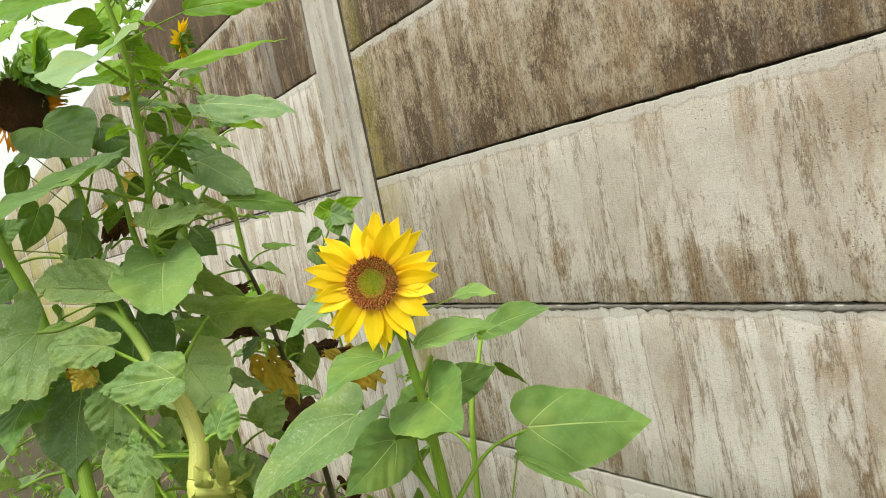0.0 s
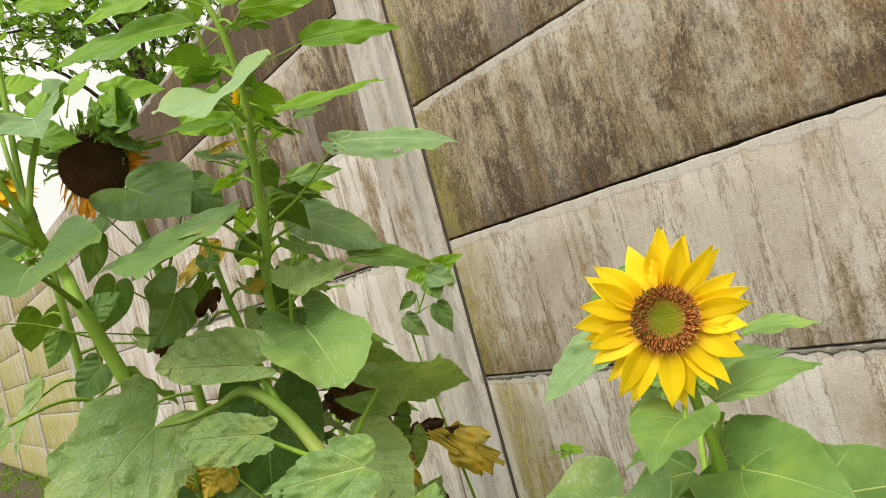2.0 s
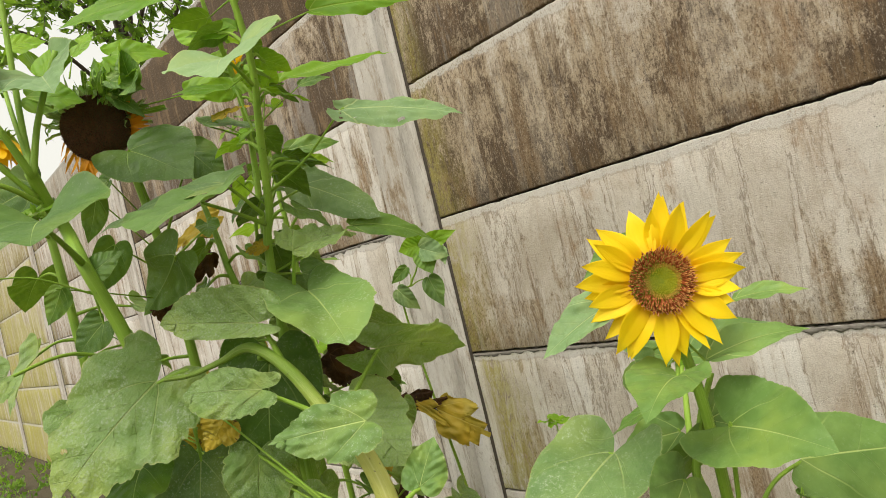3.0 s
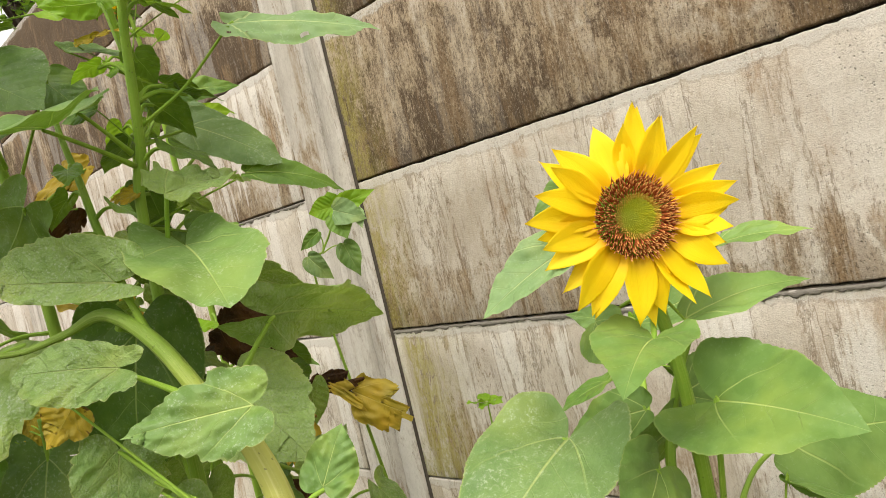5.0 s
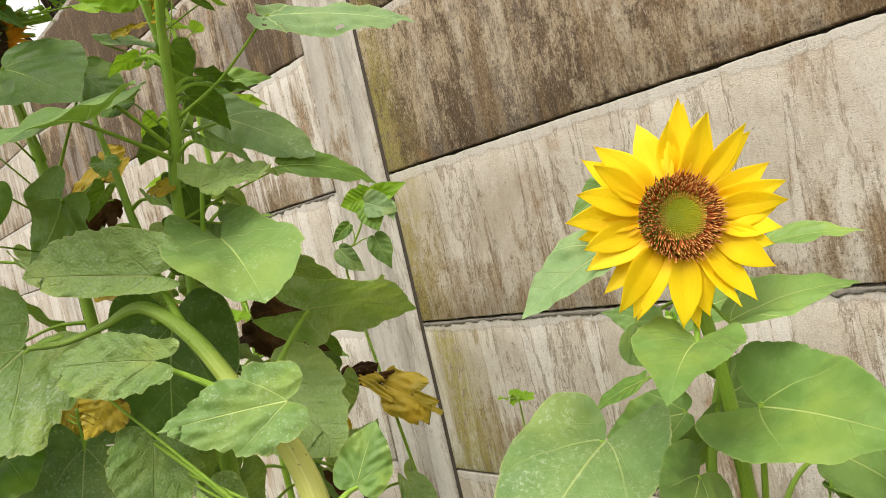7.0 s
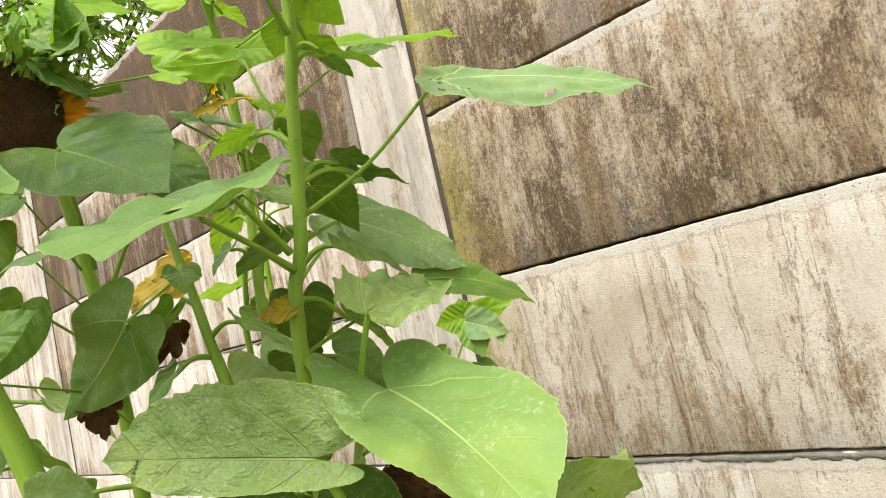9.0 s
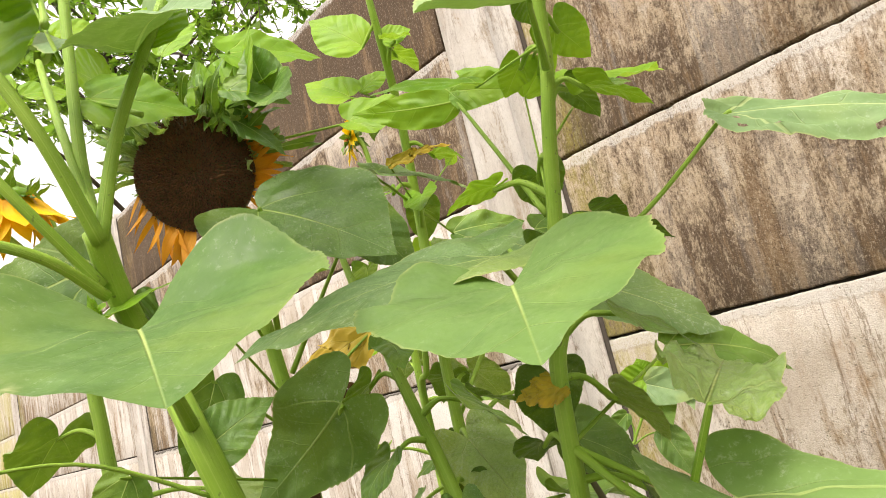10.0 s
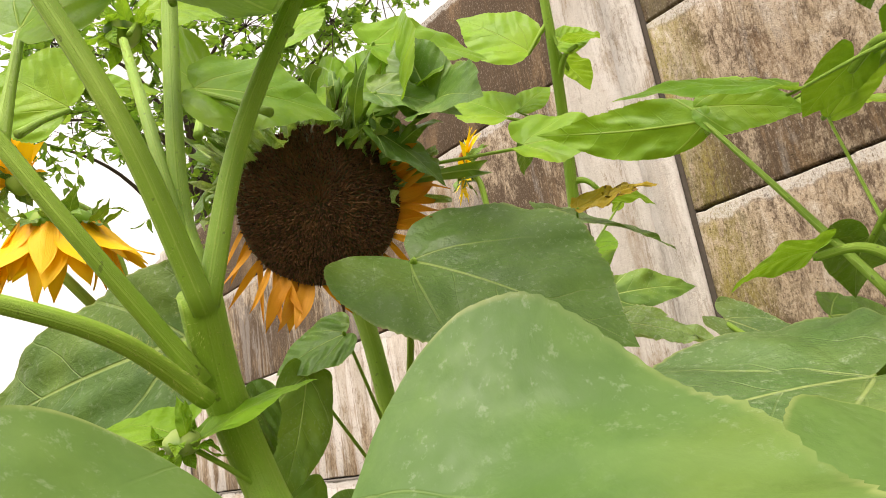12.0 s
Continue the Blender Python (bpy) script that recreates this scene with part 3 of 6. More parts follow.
def fib_florets(name, n0, n1, n, radius, dome, size, height, sides=4, lean=0.0, seed=0, loose=0.0):
    """Florets n0 to n1 of n that fill a disc in Fibonacci order, each a small tapered column."""
    rng = random.Random(seed)
    verts, faces, uvs = [], [], []
    for i in range(n0, n1):
        r = radius * math.sqrt((i + 0.5) / n)
        a = i * 2.39996323 + rng.uniform(-loose, loose) * 1.5 * radius / (r * math.sqrt(n) + 1e-6)
        r += rng.uniform(-loose, loose) * radius / math.sqrt(n)
        c, s = math.cos(a), math.sin(a)
        z = dome * (1 - (r / radius) ** 2)
        h = height * rng.uniform(0.6, 1.35)
        le = lean * rng.uniform(0.3, 1.4)
        tw = rng.uniform(-0.5, 0.5) * lean
        b = len(verts)
        for ring, (k, dz) in enumerate(((1.0, 0.0), (0.9, 0.6), (0.45, 1.0))):
            ox = (le * c - tw * s) * dz * h
            oy = (le * s + tw * c) * dz * h
            for q in range(sides):
                t = a + 2 * math.pi * q / sides
                verts.append((r * c + ox + size * k * math.cos(t), r * s + oy + size * k * math.sin(t), z + h * dz))
                uvs.append((dz, 0.0))
        for ring in range(2):
            for q in range(sides):
                p, p2 = b + ring * sides + q, b + ring * sides + (q + 1) % sides
                faces.append((p, p2, p2 + sides, p + sides))
        faces.append(tuple(range(b + 2 * sides, b + 3 * sides)))
    return mesh_of(name, verts, faces, uvs, False)


def dish_mesh(name, radius, depth, dome):
    """The solid body of a flower head: a shallow dome in front, a rounded cup behind."""
    prof = [(0.0, dome), (0.5, dome * 0.75), (0.9, dome * 0.2), (1.0, 0.0), (1.02, -0.25 * depth), (0.8, -0.7 * depth), (0.4, -depth), (0.0, -depth * 1.05)]
    verts, faces = [], []
    n = 36
    for r, z in prof:
        for k in range(n):
            a = 2 * math.pi * k / n
            verts.append((max(r, 0.002) * radius * math.cos(a), max(r, 0.002) * radius * math.sin(a), z))
    for i in range(len(prof) - 1):
        for k in range(n):
            a, b = i * n + k, i * n + (k + 1) % n
            faces.append((a, a + n, b + n, b))
    return mesh_of(name, verts, faces, [(v[0], v[1]) for v in verts])


def bract_ring(head, m, n, radius, length, width, seed, spread=0.5, mat=None, angles=None, lift=1.0, crisp=0.25):
    """Narrow green leaves round the back of a head, each a sub-part of it."""
    rng = random.Random(seed)
    for i in range(n):
        a = (angles[0] + (angles[1] - angles[0]) * (i + rng.uniform(-.3, .3)) / n) if angles else 2 * math.pi * (i + rng.uniform(-.3, .3)) / n
        le = length * rng.uniform(0.7, 1.3)
        c = Vector((math.cos(a), math.sin(a), 0))
        b = c * radius * 0.9 + Vector((0, 0, -0.006))
        t = b + (c * math.cos(spread * rng.uniform(0.2, 1.6)) + Vector((0, 0, math.sin(spread) * rng.uniform(-1.2, lift))) + Vector((-c.y, c.x, 0)) * rng.uniform(-0.5, 0.5)) * le
        s = b + (t - b) * 0.3 + Vector((-c.y, c.x, rng.uniform(-.3, .3))) * width
        LEAFSEED[0] += 1
        me = blade_mesh("bract", m @ b, m @ t, m @ s, (0, 0, 0), shape=0.0, fold=0.35, arch=rng.uniform(-crisp, crisp), curl=0.2, wave=0.06 + 0.15 * max(0.0, crisp - 0.25), seed=LEAFSEED[0], rings=3)
        part("bract", me, mat or LEAF, head)


def moved(me, m):
    me.transform(m)
    return me


def bloom(plant, centre, facing, disc, petals, length, width, mat=None, seed=0, nod=0.1, pitch=0, roll=0, dome=0.010, core=0.30, angles=None, layers=2):
    """A flower head with its rays, florets and bracts."""
    rng = random.Random(seed)
    o = plant.location
    m = aim(Vector(centre) - o, facing, roll)
    head = part("flower_head", moved(dish_mesh("flower_head", disc, 0.022, dome * 0.8), m), LEAF_YOUNG, plant)
    n, fine = 1000, 1500
    part("floret_ring", moved(fib_florets("floret_ring", int(n * core * 1.30), n, n, disc, dome, disc * 0.0215, disc * 0.17, 5, 0.8, seed, 0.3), m), FLORET_RED, head, "ring of curled red-brown florets")
    part("floret_core", moved(fib_florets("floret_core", 0, int(fine * core * 0.78), fine, disc, dome * 0.75, disc * 0.0185, disc * 0.085, 4, 0.3, seed, 0.12), m), FLORET_GREEN, head, "yellow-green unopened florets")
    part("inner_floret_ring", moved(fib_florets("inner_floret_ring", int(fine * core * 0.78), int(fine * core * 1.32), fine, disc, dome * 0.85, disc * 0.021, disc * 0.08, 4, 0.5, seed, 0.2), m), FLORET_OCHRE, head, "ring of ochre opening florets")
    for layer in range(layers):
        for i in range(petals):
            a = 360.0 * (i + 0.5 * layer + rng.uniform(-0.28, 0.28)) / petals
            if angles and not angles[0] <= a % 360 <= angles[1]:
                continue
            if layer and rng.random() < 0.25:
                continue
            le = length * rng.uniform(0.82, 1.12) * (0.96 if layer else 1)
            me = petal_mesh("petal", le, width * rng.uniform(0.8, 1.2), nod * rng.uniform(-1.2, 1.0), rng.uniform(-0.5, 0.5), rng.uniform(0, 1), rng.randrange(99))
            me.transform(m @ pose(0, 0, -0.002 - 0.004 * layer, 0, 0, a) @ pose(disc * 0.93, 0, 0, rng.uniform(-14, 14), rng.uniform(-14, 10) + 4 * layer - pitch, rng.uniform(-6, 6)))
            part("petal", me, mat or PETAL, head)
    return head, m


# ---- ground and wall ----
def ground_mesh():
    xs = [-300, -120, -50, -25, -14] + list(np.arange(-9, 7.01, 0.25)) + [10, 16, 30, 80, 300]
    ys = [-300, -120, -50, -25, -12] + list(np.arange(-6, 0.6, 0.15)) + [2, 8, 25, 80, 300]
    verts = []
    for y in ys:
        for x in xs:
            near = 1.0 if -9 <= x <= 7 and -6 <= y <= 0.6 else 0.0
            verts.append((x, y, near * (0.05 * noise.noise((x * 1.3, y * 1.3, 0)) + 0.025 * noise.noise((x * 6, y * 6, 3))) - 0.02))
    n = len(xs)
    faces = [(j * n + i, j * n + i + 1, (j + 1) * n + i + 1, (j + 1) * n + i) for j in range(len(ys) - 1) for i in range(n - 1)]
    return mesh_of("ground", verts, faces)


ground = part("ground", ground_mesh(), SOIL, None)
tagged(ground, "dark garden soil with dry plant litter", "ground", kind="structure")

BAY, POST_W, ROW_H, ROWS_UP = 3.45, 0.30, 0.5, 6
wall = part("wall_back", mesh_of("wall_core", [(x, y, z) for x in (-25, 7) for y in (0.028, 0.06) for z in (-0.3, 2.985)],
            [(0, 1, 3, 2), (4, 6, 7, 5), (0, 4, 5, 1), (2, 3, 7, 6), (1, 5, 7, 3), (0, 2, 6, 4)], None, False), JOINT, None)
tagged(wall, "tall garden wall of stained precast concrete panels between posts", "wall", kind="structure")


def panel_mesh(width, cols, seed):
    """A precast panel 0.5 m high; its long edges are worn and chipped."""
    rng = random.Random(seed)
    sec = [(0.07, 0.0030), (0.009, 0.0030), (0.0012, 0.0042), (0.0, 0.0075), (0.0, 0.12), (0.0, 0.25), (0.0, 0.38), (0.0, 0.4915), (0.0015, 0.4955), (0.010, 0.4972), (0.07, 0.4972)]
    verts, faces, uvs = [], [], []
    for i in range(cols + 1):
        x = width * i / cols
        for k, (y, z) in enumerate(sec):
            low, high = k < 4, k > 6
            dz = 0.0
            if cols > 20 and (low or high):
                dz = 0.0018 * noise.noise((x * 14, seed * 3.1 + 9 * high, 0)) + 0.0022 * noise.noise((x * 47, seed, 4 + high))
                chip = noise.noise((x * 21, seed * 1.7, 8 + 5 * high))
                if chip > 0.36:
                    dz += (0.002 if low else -0.004) * min(1.0, (chip - 0.36) / 0.1) * (0.6 + noise.noise((x * 70, seed, 1)))
                    y = y + 0.002 * (0.016 > y)
            verts.append((x, y + (0.0015 * noise.noise((x * 4, z * 4, seed)) if cols > 20 else 0), z + dz))
            uvs.append((x, z))
    m = len(sec)
    for i in range(cols):
        for k in range(m - 1):
            a = i * m + k
            faces.append((a, a + m, a + m + 1, a + 1))
    faces.append(tuple(range(m)))
    faces.append(tuple(range(cols * m, cols * m + m))[::-1])
    return mesh_of("panel", verts, faces, uvs)


def post_mesh():
    """An upright with a proud strip along one side and a rough seam beside it."""
    verts, faces, uvs = [], [], []
    rng = random.Random(4)
    n = 130
    sec = [(-0.300, 0.09), (-0.300, 0.003), (-0.296, -0.001), (-0.114, -0.002), (-0.111, 0.026), (-0.104, 0.026), (-0.100, -0.007), (-0.012, -0.008), (-0.006, -0.004), (-0.005, 0.09)]
    for i in range(n + 1):
        z = 3.03 * i / n
        for k, (x, y) in enumerate(sec):
            j = 0.003 * noise.noise((z * 18, k, 0)) + 0.0032 * noise.noise((z * 61, k, 5)) if k in (3, 4, 5, 6) else 0.0012 * noise.noise((z * 9, k, 2))
            verts.append((x + j, y, z))
            uvs.append((x + 1.0, 0.2))
    m = len(sec)
    for i in range(n):
        for k in range(m - 1):
            a = i * m + k
            faces.append((a, a + 1, a + m + 1, a + m))
    faces.append(tuple(range(m))[::-1])
    faces.append(tuple(range(n * m, n * m + m)))
    return mesh_of("post", verts, faces, uvs)


post_me = post_mesh()
TONE = {(0, 0): (0.35, 0.2, 0.8), (0, 1): (0.30, 1.35, 0.9), (0, 2): (0.44, 0.8, 0.34), (0, 3): (0.93, 0.85, 0.1), (0, 4): (0.78, 0.8, 0.2), (0, 5): (0.98, 0.3, 0.1),
        (-1, 2): (0.25, 0.2, 0.9), (-1, 3): (0.62, 0.2, 0.9), (-1, 4): (1.2, 0.2, 0.30), (-1, 5): (1.75, 0.2, 0.0), (-1, 1): (0.15, 1.3, 0.9), (-1, 0): (0.3, 1.5, 0.4)}


def upright_joint_shade_mesh():
    """A dark, uneven strip that stands for the shade in the joint between an upright and the panels beside it."""
    verts, faces = [], []
    n = 120
    for i in range(n + 1):
        z = 2.99 * i / n
        j = 0.0025 * noise.noise((z * 23, 3, 1)) + 0.002 * noise.noise((z * 70, 8, 1))
        verts += [(-0.0045, 0.02, z), (-0.0042, -0.0025, z), (0.0090 + j, 0.0005, z), (0.0098, 0.02, z)]
    for i in range(n):
        for k in range(3):
            a = 4 * i + k
            faces.append((a, a + 1, a + 5, a + 4))
    return mesh_of("upright_joint_shade", verts, faces, [(v[0], v[2]) for v in verts])


upright_me = upright_joint_shade_mesh()
far_me = [panel_mesh(BAY - POST_W - 0.016, 10, 50 + i) for i in range(4)]
for bay in range(-6, 2):
    x0 = BAY * bay
    po = part("post", post_me, POST, wall)
    po.location = (x0, 0, 0)
    po.color = (0.32, 0.0, 0.50, 1)
    part("upright_joint_shade", upright_me, JOINT, wall, "dark strip for the shade in the joint beside an upright").location = (x0, 0, 0)
    for row in range(ROWS_UP):
        me = panel_mesh(BAY - POST_W - 0.016, 300 if bay == 0 else 90, 7 * row + bay) if bay in (0, -1) else far_me[(row + bay) % 4]
        pa = part("panel", me, PANEL, wall)
        pa.location = (x0 + 0.010, 0, ROW_H * row)
        pa.color = (*TONE.get((bay, row), (0.02 + 0.12 * row, 4.2 - 0.25 * row if bay < -2 else 1.2, 1.0 - 0.08 * row)), 1)



def mortar_mesh(length, seed):
    """A crumbling bead of mortar along a joint: lumps of uneven size, broken off here and there."""
    verts, faces = [], []
    n, m = 420, 7
    for i in range(n + 1):
        x = length * i / n
        body = 0.5 + 0.5 * noise.noise((x * 5, seed, 0)) + 0.45 * noise.noise((x * 31, seed, 2))
        keep = max(0.12, min(1.0, 1.1 * body + 0.35 * noise.noise((x * 90, seed, 3))))
        for k in range(m):
            f = k / (m - 1)
            lump = 0.5 + 0.5 * noise.noise((x * 60, k * 0.9, seed)) + 0.35 * noise.noise((x * 150, k * 1.7, seed + 4))
            out = math.sin(math.pi * f) * 0.006 * keep * lump if 0 < k < m - 1 else -0.004
            verts.append((x, -out - 0.0008, -0.021 * keep * f + 0.001))
    for i in range(n):
        for k in range(m - 1):
            a = i * m + k
            faces.append((a, a + 1, a + m + 1, a + m))
    return mesh_of("mortar_bead", verts, faces, [(v[0], 0.2) for v in verts])


for bay, z, seed in ((0, 1.0, 3), (-1, 1.5, 5)):
    bead = part("mortar_bead", mortar_mesh(BAY - POST_W - 0.02, seed), MORTAR, wall, "crumbling grey mortar along the joint")
    bead.location = (BAY * bay + 0.01, 0, z - 0.004)


# ---- the open sunflower ----
def grown(plant, points, radii, name="stem", mat=None, sides=12, label=""):
    return part(name, tube_mesh(name, points, radii, plant.location, sides, 8), mat or STEM, plant, label)


def filler(plant, spine, z0, z1, n, seed, mats, size=(0.12, 0.2), away=0.14, turn=(0, 360), droop=0.6):
    """Leaves of the lower stem, in the order in which they spring from it."""
    rng = random.Random(seed)
    pts = spline(spine, 12)
    a = rng.uniform(*turn)
    for i in range(n):
        z = z0 + (z1 - z0) * (i + rng.random() * 0.6) / n
        p = min(pts, key=lambda q: abs(q.z - z))
        a = turn[0] + (a - turn[0] + 137.5 + rng.uniform(-25, 25)) % (turn[1] - turn[0])
        d = Vector((math.cos(radians(a)), math.sin(radians(a)), 0))
        le = rng.uniform(*size)
        B = p + d * away * rng.uniform(0.6, 1.2) + Vector((0, 0, rng.uniform(-0.03, 0.05)))
        T = B + (d * rng.uniform(0.6, 1.0) + Vector((rng.uniform(-.3, .3), rng.uniform(-.3, .3), -droop * rng.uniform(0.5, 1.6)))).normalized() * le
        S = B + (T - B) * 0.2 + Vector((-d.y, d.x, rng.uniform(-.4, .4))).normalized() * le * rng.uniform(0.33, 0.45)
        leaf(plant, B, T, S, p, rng.choice(mats), sag=0.01, fold=rng.uniform(0, .3), arch=rng.uniform(0.02, 0.12), wave=rng.uniform(0.02, 0.07))


def bud(plant, place, size, facing, seed):
    me = moved(dish_mesh("bud", size, size * 1.1, size * 0.6), aim(Vector(place) - plant.location, facing))
    b = part("bud", me, LEAF, plant, "closed green flower bud")
    bract_ring(b, aim(Vector(place) - plant.location, facing), 12, size, size * 1.9, size * 0.42, seed, 1.1, LEAF_YOUNG)
    bract_ring(b, aim(Vector(place) - plant.location + Vector(facing).normalized() * size * 0.35, facing), 12, size * 0.8, size * 1.5, size * 0.45, seed + 20, 1.3, LEAF_YOUNG, lift=1.6)


bloom_plant = thing("sunflower_plant", (1.42, -0.82, 0), "young sunflower with one open yellow bloom and fresh leaves", "sunflower", "sunflowers in the bed")
F_ST = [(1.42, -0.82, 0), (1.43, -0.82, 0.5), (1.45, -0.83, 0.85), (1.465, -0.85, 1.06), (1.462, -0.865, 1.18), (1.468, -0.885, 1.245)]
bloom_stem = grown(bloom_plant, F_ST, [0.011, 0.010, 0.0085, 0.0075, 0.007, 0.009])
part("hair", hair_mesh("hair", F_ST[2:], [0.0085, 0.0075, 0.007, 0.009], bloom_plant.location, 900, 0.0026, 6), STEM_PALE, bloom_stem, "fine pale stem hairs")
grown(bloom_plant, [(1.44, -0.825, 0.8), (1.435, -0.864, 0.962), (1.444, -0.838, 1.053), (1.464, -0.815, 1.115)], [0.006, 0.006, 0.005, 0.004])
head, hm = bloom(bloom_plant, (1.485, -0.905, 1.257), (0.76, -0.65, 0.07), 0.0385, 18, 0.070, 0.0280, seed=3, nod=0.12, core=0.24)
bract_ring(head, hm, 16, 0.047, 0.035, 0.006, 5, 0.9, lift=-0.4)
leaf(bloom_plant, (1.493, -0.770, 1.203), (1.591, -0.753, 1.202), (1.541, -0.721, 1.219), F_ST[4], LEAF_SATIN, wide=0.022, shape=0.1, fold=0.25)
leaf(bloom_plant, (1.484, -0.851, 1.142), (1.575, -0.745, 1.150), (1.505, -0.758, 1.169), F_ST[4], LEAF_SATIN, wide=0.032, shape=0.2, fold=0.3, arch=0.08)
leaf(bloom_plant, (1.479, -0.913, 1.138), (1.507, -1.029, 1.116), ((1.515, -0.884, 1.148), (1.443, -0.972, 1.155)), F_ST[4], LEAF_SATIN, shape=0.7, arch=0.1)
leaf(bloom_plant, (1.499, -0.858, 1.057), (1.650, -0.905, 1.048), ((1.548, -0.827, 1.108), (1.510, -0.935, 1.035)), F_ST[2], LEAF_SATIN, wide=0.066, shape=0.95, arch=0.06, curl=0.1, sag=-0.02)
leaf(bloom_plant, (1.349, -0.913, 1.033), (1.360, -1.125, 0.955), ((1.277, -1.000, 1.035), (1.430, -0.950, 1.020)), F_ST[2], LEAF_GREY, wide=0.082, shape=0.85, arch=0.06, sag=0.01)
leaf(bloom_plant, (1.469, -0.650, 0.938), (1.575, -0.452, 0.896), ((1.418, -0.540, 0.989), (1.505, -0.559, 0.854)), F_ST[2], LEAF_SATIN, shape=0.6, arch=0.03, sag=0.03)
leaf(bloom_plant, (1.417, -0.927, 1.241), (1.356, -1.010, 1.192), ((1.365, -0.945, 1.262), (1.425, -1.005, 1.197)), F_ST[4], LEAF_PALE, "light crinkled leaf with a pale midrib", wide=0.038, shape=0.5, arch=0.05, rumple=0.04, fold=0.1)
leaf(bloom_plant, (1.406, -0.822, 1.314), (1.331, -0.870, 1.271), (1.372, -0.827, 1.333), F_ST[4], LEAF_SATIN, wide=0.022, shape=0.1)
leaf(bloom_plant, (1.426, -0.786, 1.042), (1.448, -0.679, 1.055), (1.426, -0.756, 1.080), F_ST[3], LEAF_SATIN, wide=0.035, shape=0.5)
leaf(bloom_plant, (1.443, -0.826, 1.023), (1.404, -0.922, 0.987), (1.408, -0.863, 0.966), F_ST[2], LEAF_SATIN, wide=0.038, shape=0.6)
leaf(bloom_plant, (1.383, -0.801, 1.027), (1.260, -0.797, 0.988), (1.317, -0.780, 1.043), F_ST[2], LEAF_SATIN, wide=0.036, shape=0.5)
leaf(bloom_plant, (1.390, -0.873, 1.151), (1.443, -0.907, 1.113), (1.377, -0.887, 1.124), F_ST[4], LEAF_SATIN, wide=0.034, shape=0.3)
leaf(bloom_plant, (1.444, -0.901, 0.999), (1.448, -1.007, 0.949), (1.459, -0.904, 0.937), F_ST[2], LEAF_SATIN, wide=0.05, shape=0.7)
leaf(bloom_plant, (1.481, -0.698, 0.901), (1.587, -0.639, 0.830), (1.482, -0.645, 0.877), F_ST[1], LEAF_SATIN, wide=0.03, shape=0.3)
filler(bloom_plant, F_ST, 0.35, 0.85, 8, 11, [LEAF], (0.12, 0.17), 0.12)

shoot = thing("sunflower_plant", (1.30, -0.72, 0), "slim young sunflower shoot with fresh leaves and a green bud", "sunflower", "sunflowers in the bed")
X_ST = [(1.30, -0.72, 0), (1.295, -0.70, 0.5), (1.277, -0.639, 0.907), (1.245, -0.570, 1.02), (1.224, -0.534, 1.066)]
grown(shoot, X_ST, [0.008, 0.007, 0.006, 0.005, 0.005])
leaf(shoot, (1.236, -0.528, 1.072), (1.381, -0.466, 1.109), ((1.300, -0.475, 1.135), (1.320, -0.530, 1.075)), X_ST[4], LEAF_BROAD, "fresh pointed leaf at the top of the shoot", wide=0.040, shape=0.25, arch=0.06)
leaf(shoot, (1.215, -0.545, 1.075), (1.150, -0.600, 1.110), (1.175, -0.560, 1.125), X_ST[4], LEAF_BROAD, wide=0.026, shape=0.2)
leaf(shoot, (1.285, -0.560, 1.010), (1.330, -0.520, 0.960), (1.330, -0.560, 1.010), X_ST[3], LEAF, wide=0.024, shape=0.3)
leaf(shoot, (1.200, -0.600, 1.000), (1.130, -0.660, 0.960), (1.165, -0.600, 0.990), X_ST[3], LEAF, wide=0.035, shape=0.6)
bud(shoot, (1.222, -0.532, 1.076), 0.011, (0.2, -0.3, 1), 43)
filler(shoot, X_ST, 0.4, 0.9, 5, 61, [LEAF], (0.08, 0.12), 0.08)

# ---- the tall plant in the middle ----
tall = thing("sunflower_plant", (0.66, -1.03, 0), "tall sunflower with broad heart-shaped leaves and a yellow bloom on top", "sunflower", "sunflowers in the bed")
A_ST = [(0.66, -1.03, 0), (0.662, -1.03, 0.8), (0.684, -1.022, 1.40), (0.703, -1.005, 1.53), (0.745, -1.007, 1.69), (0.772, -1.007, 1.79), (0.80, -1.03, 1.92), (0.79, -1.06, 2.03), (0.762, -1.082, 2.135)]
tall_stem = grown(tall, A_ST, [0.016, 0.013, 0.0092, 0.0086, 0.0075, 0.007, 0.0065, 0.0055, 0.006])
part("hair", hair_mesh("hair", A_ST[2:7], [0.0092, 0.0086, 0.0075, 0.007, 0.0065], tall.location, 1300, 0.003, 5), STEM_PALE, tall_stem, "fine pale stem hairs")
bloom(tall, (0.765, -1.095, 2.150), (0.62, -0.66, -0.05), 0.038, 16, 0.066, 0.026, seed=8, nod=-0.35)
leaf(tall, (0.855, -1.046, 1.350), (1.075, -1.120, 1.256), ((0.952, -1.186, 1.344), (0.996, -1.002, 1.352)), A_ST[2], LEAF_FRESH, "broad light green heart-shaped leaf with a pale edge", wide=0.092, shape=1.0, arch=0.05, curl=0.10, sag=-0.03, taper=-0.5, ragged=0.06, blunt=0.7, halves=(1.0, 0.84))
leaf(tall, (0.897, -1.172, 1.318), (0.772, -1.286, 1.352), ((0.880, -1.180, 1.392), (0.825, -1.278, 1.300)), (0.915, -1.150, 1.235), LEAF_OLD, "mildew-spotted leaf", wide=0.060, shape=1.0, wave=0.03, arch=0.04, sag=0.01, ragged=0.14, rumple=0.03, taper=-0.2, halves=(1.0, 0.5), blunt=1.0, stalk=0.0042)
